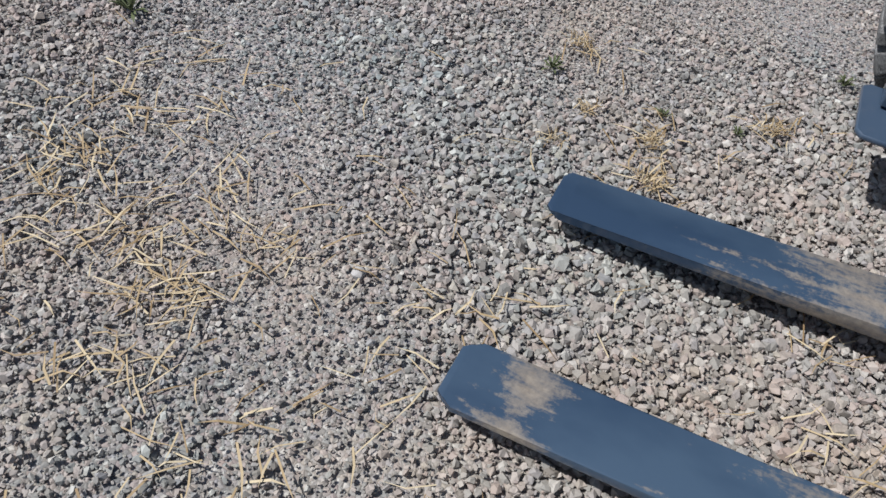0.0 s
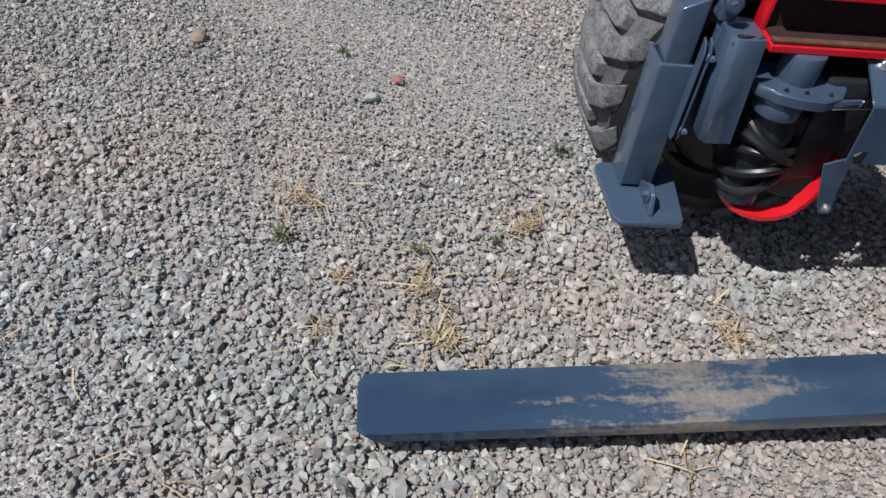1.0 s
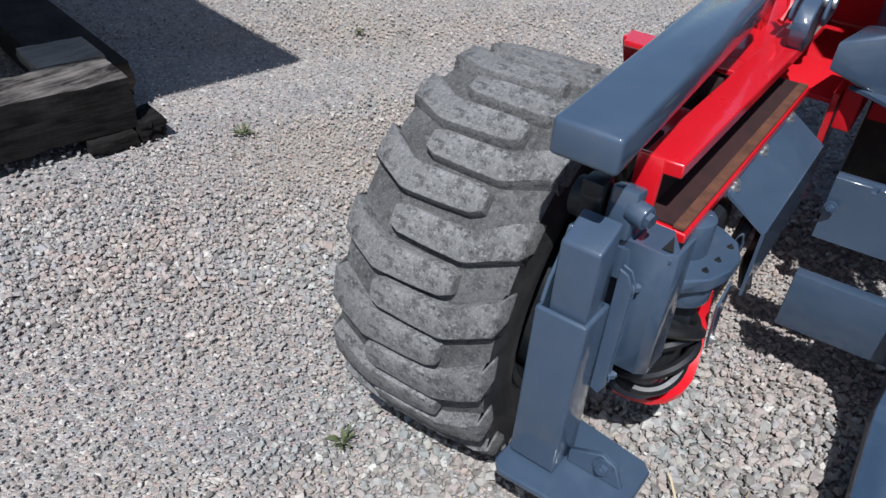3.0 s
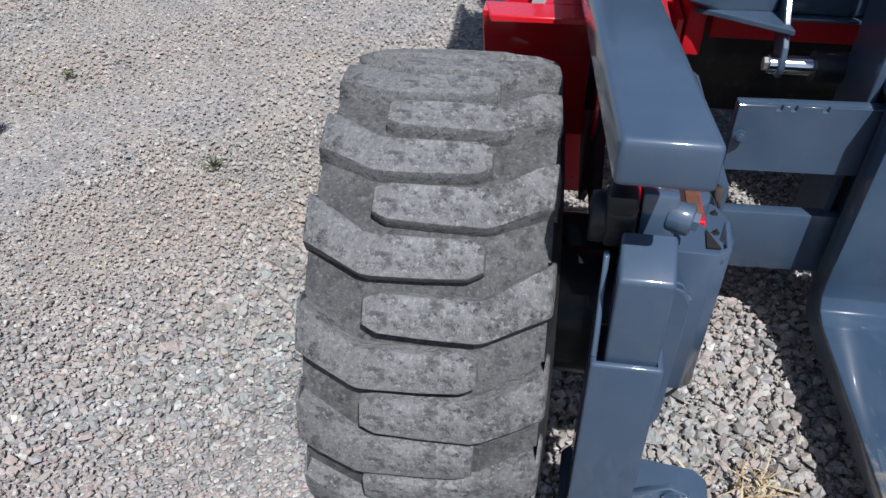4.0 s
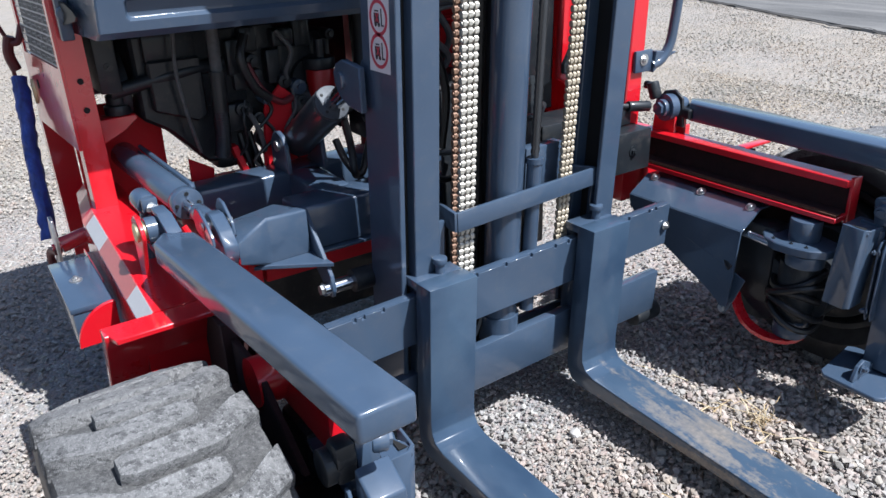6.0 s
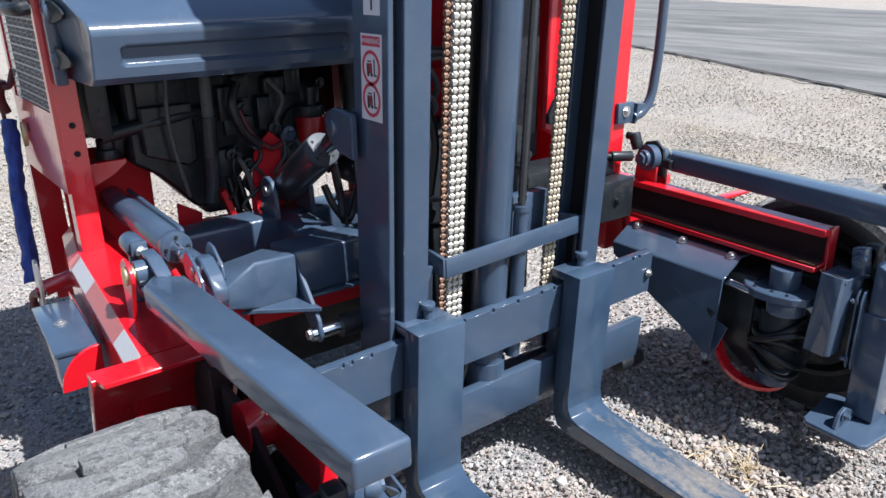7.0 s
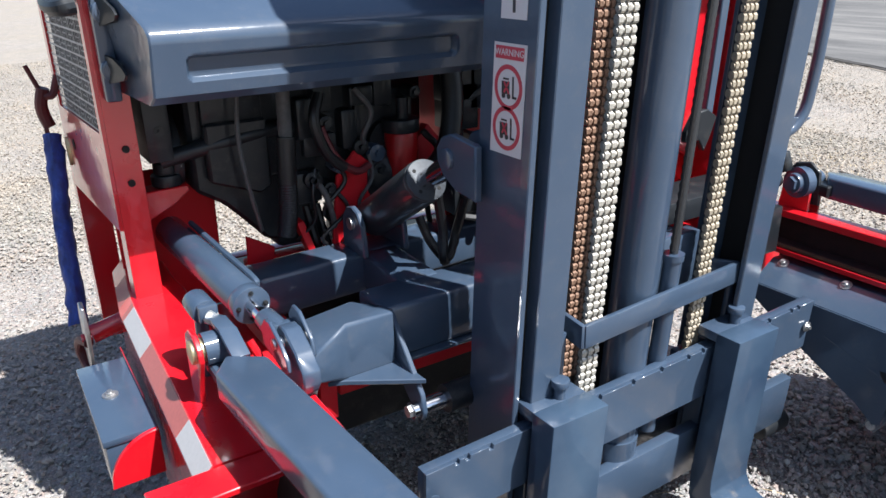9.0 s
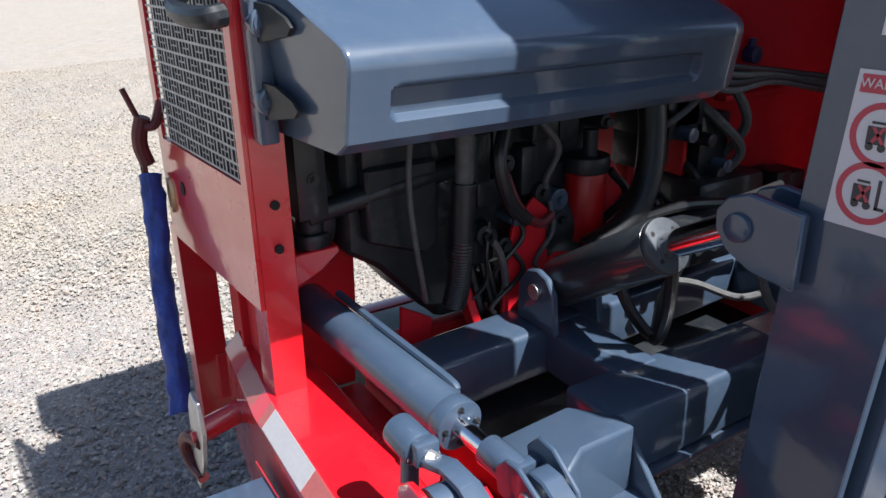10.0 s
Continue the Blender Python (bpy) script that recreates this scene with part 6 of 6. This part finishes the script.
# valves and pipes in front of the bulkhead
for k in range(34):
    x, z = (clutter.uniform(0.0, 0.26), clutter.uniform(0.86, 1.34)) if k < 22 else (clutter.uniform(0.26, 0.62), clutter.uniform(0.80, 0.92))
    if k % 3 == 0:
        w, h = clutter.uniform(0.025, 0.07), clutter.uniform(0.03, 0.08)
        part("valve", box(x - w, x + w, 0.76, 0.85, z - h, z + h, 0.006), DARK, truck)
    elif k % 3 == 1:
        part("valve_hose", hose([(x, 0.80, z), (x + clutter.uniform(-0.06, 0.06), 0.74, z - 0.05), (x + clutter.uniform(-0.12, 0.12), 0.73, z - 0.14), (x + clutter.uniform(-0.1, 0.1), 0.78, z - 0.24)], clutter.uniform(0.007, 0.013), 8), clutter.choice((HOSE, HOSE, HOSE_GREY)), truck)
    else:
        part("valve_fitting", rod((x, 0.72, z), (x, 0.82, z), clutter.uniform(0.010, 0.022), 12, bev=0.002), clutter.choice((DARK, DARK, GREY)), truck)
part("console", box(0.18, 0.60, 0.80, 0.856, 0.66, 0.90, 0.01), DARK, truck, "black cab console")
part("panel_edge", box(0.262, 0.30, 0.835, 0.859, 0.90, 1.62, 0.004), INNER_RED, truck)
part("panel_ledge", box(0.30, 0.60, 0.80, 0.859, 1.135, 1.150, 0.003), INNER_RED, truck)
part("control_knob", join(rod((0.435, 0.858, 1.235), (0.435, 0.825, 1.235), 0.022, 20, bev=0.003), rod((0.435, 0.845, 1.255), (0.435, 0.845, 1.275), 0.010, 12)), plain("blue_plastic_knob", (0.02, 0.035, 0.10), 0.4), truck, "dark blue knob on the red panel")

# ---- cab side ----
# Unseen roof, added so that the cab's inside lies in shade.
part("cab_shade_roof", box(0.01, 0.90, 0.15, 1.30, 1.80, 1.84, 0.01), GREY, truck, "unseen slate grey roof added to shade the cab")
part("cab_floor", box(0.30, 0.88, 0.46, 1.24, 0.60, 0.66, 0.004), INNER_RED, truck, "red cab floor")
# Side wall added to keep light out of the cab.
part("cab_shade_wall", box(0.835, 0.850, 0.42, 1.28, 0.66, 1.80, 0.003), RED, truck, "red side wall added to darken the cab")
part("cab_bulkhead", box(0.16, 0.835, 0.86, 0.875, 0.66, 1.80, 0.003), INNER_RED, truck, "red cab bulkhead")
part("cab_inner_wall", box(0.14, 0.155, 0.78, 1.22, 0.70, 1.62, 0.003), INNER_RED, truck)
cab = part("cab_post", prism([(0.725, 0.74), (0.800, 0.74), (0.805, 0.95), (0.832, 1.80), (0.775, 1.80)], "y", 0.320, 0.370, 0.004), RED, truck, "bright red cab post")
part("cab_lip", prism([(0.70, 0.73), (0.725, 0.73), (0.77, 1.62), (0.735, 1.62)], "y", 0.335, 0.375, 0.003), GREY, cab)
part("clamp_plate", box(0.752, 0.832, 0.306, 0.319, 0.968, 1.040, 0.003), GREY, cab)
bolt((0.790, 0.306, 1.010), (0, -1, 0), 0.012, 0.007, cab)
part("step_flange", prism([(0.83, 0.962), (0.875, 0.997), (0.945, 1.020), (0.84, 1.034)], "y", 0.296, 0.345, 0.002), GREY, cab)
part("grab_handle", hose([(0.835, 0.31, 0.985), (0.872, 0.305, 1.000), (0.905, 0.30, 1.045), (0.918, 0.298, 1.12), (0.926, 0.295, 1.25), (0.935, 0.29, 1.66)], 0.017, 14, 8), GREY, cab, "slate grey bent grab handle")
seat_post = part("cab_panel", prism([(0.535, 0.96), (0.60, 0.925), (0.615, 0.94), (0.645, 1.62), (0.555, 1.62)], "y", 0.44, 0.47, 0.006), RED, truck, "bright red cab panel edge")
part("panel_strip", prism([(0.595, 1.06), (0.625, 1.05), (0.66, 1.62), (0.628, 1.62)], "y", 0.40, 0.425, 0.003), GREY, seat_post)
part("rocker_bracket", prism([(0.50, 1.02), (0.53, 1.07), (0.58, 1.075), (0.62, 1.05), (0.60, 0.995), (0.58, 0.955), (0.555, 0.99), (0.50, 0.99)], "y", 0.38, 0.40, 0.003), DARK, seat_post, "black rocker bracket")
part("control_tray", box(0.34, 0.74, 0.30, 0.44, 0.80, 0.86, 0.004), DARK, truck)
# Black panel added in place of the cab's inner darkness.
part("cab_dark_panel", box(0.375, 0.534, 0.474, 0.490, 0.86, 1.72, 0.004), DARK, truck, "black panel standing in for the dark of the cab")
part("front_plate", box(0.90, 1.14, 0.36, 0.372, 0.42, 0.72, 0.003), RED, truck, "red plate behind the tyre")
part("side_rail", join(box(0.80, 1.02, 0.372, 1.2, 0.48, 0.72, 0.006)), RED, truck, "red side frame rail")
# Slate box and bolt painted black; the shade they stand in is colour.
cover_box = part("rail_cover", box(0.60, 0.775, 0.235, 0.36, 0.655, 0.795, 0.005), DARK, truck, "slate box over the frame rail, shade put in as black")
bolt((0.690, 0.235, 0.727), (0, -1, 0), 0.012, 0.008, cover_box, DARK)
part("link_rod", join(rod((0.60, 0.335, 0.875), (0.79, 0.280, 0.858), 0.010, 14), rod((0.72, 0.300, 0.864), (0.80, 0.277, 0.857), 0.018, 16, bev=0.003)), DARK, truck)
rl = part("pivot_lug", join(prism([(0.22, 0.74), (0.32, 0.74), (0.31, 0.83), (0.28, 0.865), (0.24, 0.865), (0.22, 0.84)], "x", 0.925, 0.935, 0.002), prism([(0.22, 0.74), (0.32, 0.74), (0.31, 0.83), (0.28, 0.865), (0.24, 0.865), (0.22, 0.84)], "x", 0.872, 0.882, 0.002)), RED, truck, "red twin pivot lugs")
part("pivot_barrel", join(rod((0.838, 0.262, 0.845), (0.950, 0.25, 0.842), 0.030, 24, bev=0.004), pipe((0.858, 0.260, 0.845), (0.888, 0.256, 0.844), 0.046, 0.028), rod((0.826, 0.263, 0.845), (0.840, 0.262, 0.845), 0.022, 6)), GREY, rl)
part("cheek", prism([(0.20, 0.78), (0.31, 0.78), (0.32, 0.86), (0.29, 0.895), (0.245, 0.905), (0.21, 0.88)], "x", 0.890, 0.900, 0.003), DARK, rl, "black pivot cheek plate")
part("arm_neck", prism([(0.885, 0.175), (0.965, 0.175), (0.945, 0.235), (0.90, 0.262)], "z", 0.812, 0.846, 0.004), DARK, rl)
part("lock_pin", join(rod((0.862, 0.300, 0.870), (0.856, 0.318, 0.925), 0.021, 18, bev=0.004), rod((0.856, 0.30, 0.912), (0.856, 0.345, 0.912), 0.014, 12)), DARK, rl)
part("tie_strip", box(0.885, 1.11, 0.000, 0.034, 0.730, 0.740, 0.002), RED, truck)

# ---- decals on the mast side ----
decal = part("warning_decal", leaned(box(-0.3468, -0.3455, 0.074, 0.165, 1.149, 1.345)), LABEL_WHITE, truck, "white warning sticker with red rings", smooth=0)
part("title_bar", leaned(box(-0.3478, -0.3472, 0.080, 0.159, 1.318, 1.340)), LABEL_RED, decal, smooth=0)


def text_part(body, size, place, parent, material):
    cu = bpy.data.curves.new("writing", "FONT")
    cu.body, cu.size, cu.align_x, cu.align_y, cu.extrude = body, size, "CENTER", "CENTER", 0.0002
    tmp = bpy.data.objects.new("writing", cu)
    me = bpy.data.meshes.new_from_object(tmp)
    bpy.data.objects.remove(tmp)
    bm = bmesh.new()
    bm.from_mesh(me)
    bm.transform(Matrix.Translation(place) @ Matrix(((0, 0, -1, 0), (-1, 0, 0, 0), (0, 1, 0, 0), (0, 0, 0, 1))))
    return part("writing", bm, material, parent, smooth=0)


def lean_y(y, z):
    return y - TIP * (z - 0.62)


text_part("WARNING", 0.0165, (-0.3482, lean_y(0.1195, 1.329), 1.329), decal, LABEL_WHITE)
for z in (1.270, 1.197):
    y = lean_y(0.1195, z)
    part("ring", pipe((-0.3475, y, z), (-0.3468, y, z), 0.0395, 0.0315, 32), LABEL_RED, decal, "red warning ring", smooth=0)
    part("pictogram", join(box(-0.3478, -0.3472, y - 0.004, y + 0.018, z - 0.012, z + 0.010), box(-0.3478, -0.3472, y - 0.016, y - 0.012, z - 0.018, z + 0.020), box(-0.3478, -0.3472, y - 0.024, y - 0.012, z - 0.018, z - 0.014),
                           rod((-0.3478, y + 0.013, z - 0.015), (-0.3472, y + 0.013, z - 0.015), 0.005, 12), rod((-0.3478, y - 0.002, z - 0.015), (-0.3472, y - 0.002, z - 0.015), 0.005, 12), box(-0.3478, -0.3472, y - 0.002, y + 0.014, z + 0.013, z + 0.016)), LABEL_BLACK, decal, "black pictogram", smooth=0)
    part("pictogram_cross", join(turned(box(-0.3482, -0.3478, y + 0.002, y + 0.006, z - 0.012, z + 0.012), Matrix.Rotation(0.6, 4, "X"), (0, y + 0.0030, z)), turned(box(-0.3482, -0.3478, y + 0.002, y + 0.006, z - 0.012, z + 0.012), Matrix.Rotation(-0.6, 4, "X"), (0, y + 0.0030, z))), LABEL_RED, decal, smooth=0)
upper = part("letter_decal", leaned(box(-0.3468, -0.3455, 0.080, 0.150, 1.385, 1.70)), LABEL_WHITE, truck, "white sticker with a black letter", smooth=0)
text_part("Y", 0.075, (-0.3475, lean_y(0.115, 1.418), 1.418), upper, LABEL_BLACK)

# ---- timber skids and the hut beside the yard ----
U = Vector((-0.235, -0.972, 0)).normalized()   # along the skid
V = Vector((-0.972, 0.235, 0)).normalized()    # away from the machine
ORIGIN = Vector((-2.69, -0.09, 0))


def beside(a, b, z):
    p = ORIGIN + U * a + V * b
    return Vector((p.x, p.y, z + lie(p.x)))


def rough_timber(a0, a1, b0, b1, z0, z1, seed, along="a", cuts=14, rough=0.010):
    bm = bmesh.new()
    prof = []
    for i in range(24):
        t = math.tau * i / 24
        c, s = math.cos(t), math.sin(t)
        m = max(abs(c), abs(s)) ** 0.86
        prof.append((0.5 + 0.5 * c / m, 0.5 + 0.5 * s / m))
    rings = []
    for k in range(cuts + 1):
        f = k / cuts
        ring = []
        for u, v in prof:
            n = rough * noise.noise((u * 3 + seed, v * 3, f * 9)) + 0.5 * rough * noise.noise((u * 11, v * 11 + seed, f * 3))
            if along == "a":
                p = beside(a0 + (a1 - a0) * f + n, b0 + (b1 - b0) * u + n, z0 + (z1 - z0) * v + n)
            else:
                p = beside(a0 + (a1 - a0) * u + n, b0 + (b1 - b0) * f + n, z0 + (z1 - z0) * v + n)
            ring.append(bm.verts.new(p))
        rings.append(ring)
    for a, b in zip(rings, rings[1:]):
        for i in range(24):
            bm.faces.new((a[i], a[(i + 1) % 24], b[(i + 1) % 24], b[i]))
    bm.faces.new(rings[0][::-1])
    bm.faces.new(rings[-1])
    bmesh.ops.recalc_face_normals(bm, faces=bm.faces[:])
    return bm


def pale_top(ob):
    """Paler streaked timber on faces that point up, the dark timber on the flanks."""
    ob.data.materials.append(PALE_TIMBER)
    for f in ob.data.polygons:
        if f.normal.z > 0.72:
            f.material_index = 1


pale_top(thing("timber_skid", rough_timber(0.0, 1.02, 0.0, 0.25, 0.045, 0.235, 3), OLD_TIMBER, "dark timber skid, paler on its upper faces", "timber", smooth=40))
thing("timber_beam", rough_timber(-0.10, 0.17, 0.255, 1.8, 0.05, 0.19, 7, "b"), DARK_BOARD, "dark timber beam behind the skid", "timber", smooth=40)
thing("grey_plank", rough_timber(-0.015, 0.225, 0.252, 0.475, 0.190, 0.238, 9, "b", 6, 0.006), GREY_TIMBER, "weathered grey board end on the timber", "timber", smooth=40)
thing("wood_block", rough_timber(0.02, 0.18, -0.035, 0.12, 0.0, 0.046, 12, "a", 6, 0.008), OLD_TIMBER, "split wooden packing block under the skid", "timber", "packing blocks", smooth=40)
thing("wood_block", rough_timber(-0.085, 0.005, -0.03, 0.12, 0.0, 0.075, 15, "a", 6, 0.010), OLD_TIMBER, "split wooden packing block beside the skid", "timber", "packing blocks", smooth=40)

hut = holder("timber_hut", beside(2.4, 1.2, 0), "raised timber hut with white corner trim and plank skirt", "hut")


def slab(a0, a1, b0, b1, z0, z1, bev=0.004):
    bm = box(a0, a1, b0, b1, z0, z1, bev)
    for v in bm.verts:
        v.co = beside(v.co.x, v.co.y, v.co.z)
    bmesh.ops.recalc_face_normals(bm, faces=bm.faces[:])
    return bm


for k in range(3):
    part("skirt_board", slab(1.04, 3.6, 0.06 + 0.004 * (k % 2), 0.10, -0.02 + 0.078 * k, 0.054 + 0.078 * k), GREY_TIMBER, hut, "weathered skirt board")
part("skirt_board", slab(1.04, 1.08, 0.10, 2.6, -0.02, 0.21), DARK_BOARD, hut)
part("sill", slab(1.02, 3.6, 0.03, 0.12, 0.213, 0.25), DARK_BOARD, hut, "dark timber sill")
part("corner_trim", slab(1.035, 1.15, 0.045, 0.085, 0.25, 2.2), WHITE, hut, "white painted corner trim")
part("corner_trim", slab(1.030, 1.055, 0.085, 0.18, 0.25, 2.2), WHITE, hut, "white painted corner trim")
part("wall", slab(1.06, 3.6, 0.09, 2.6, 0.25, 2.2), plain("cream_siding", (0.62, 0.62, 0.60), 0.6, 0.0, 0.06, 6), hut, "pale hut wall")
part("roof", slab(0.317, 3.9, -0.562, 3.0, 2.20, 2.27), DARK_BOARD, hut, "dark flat roof edge")
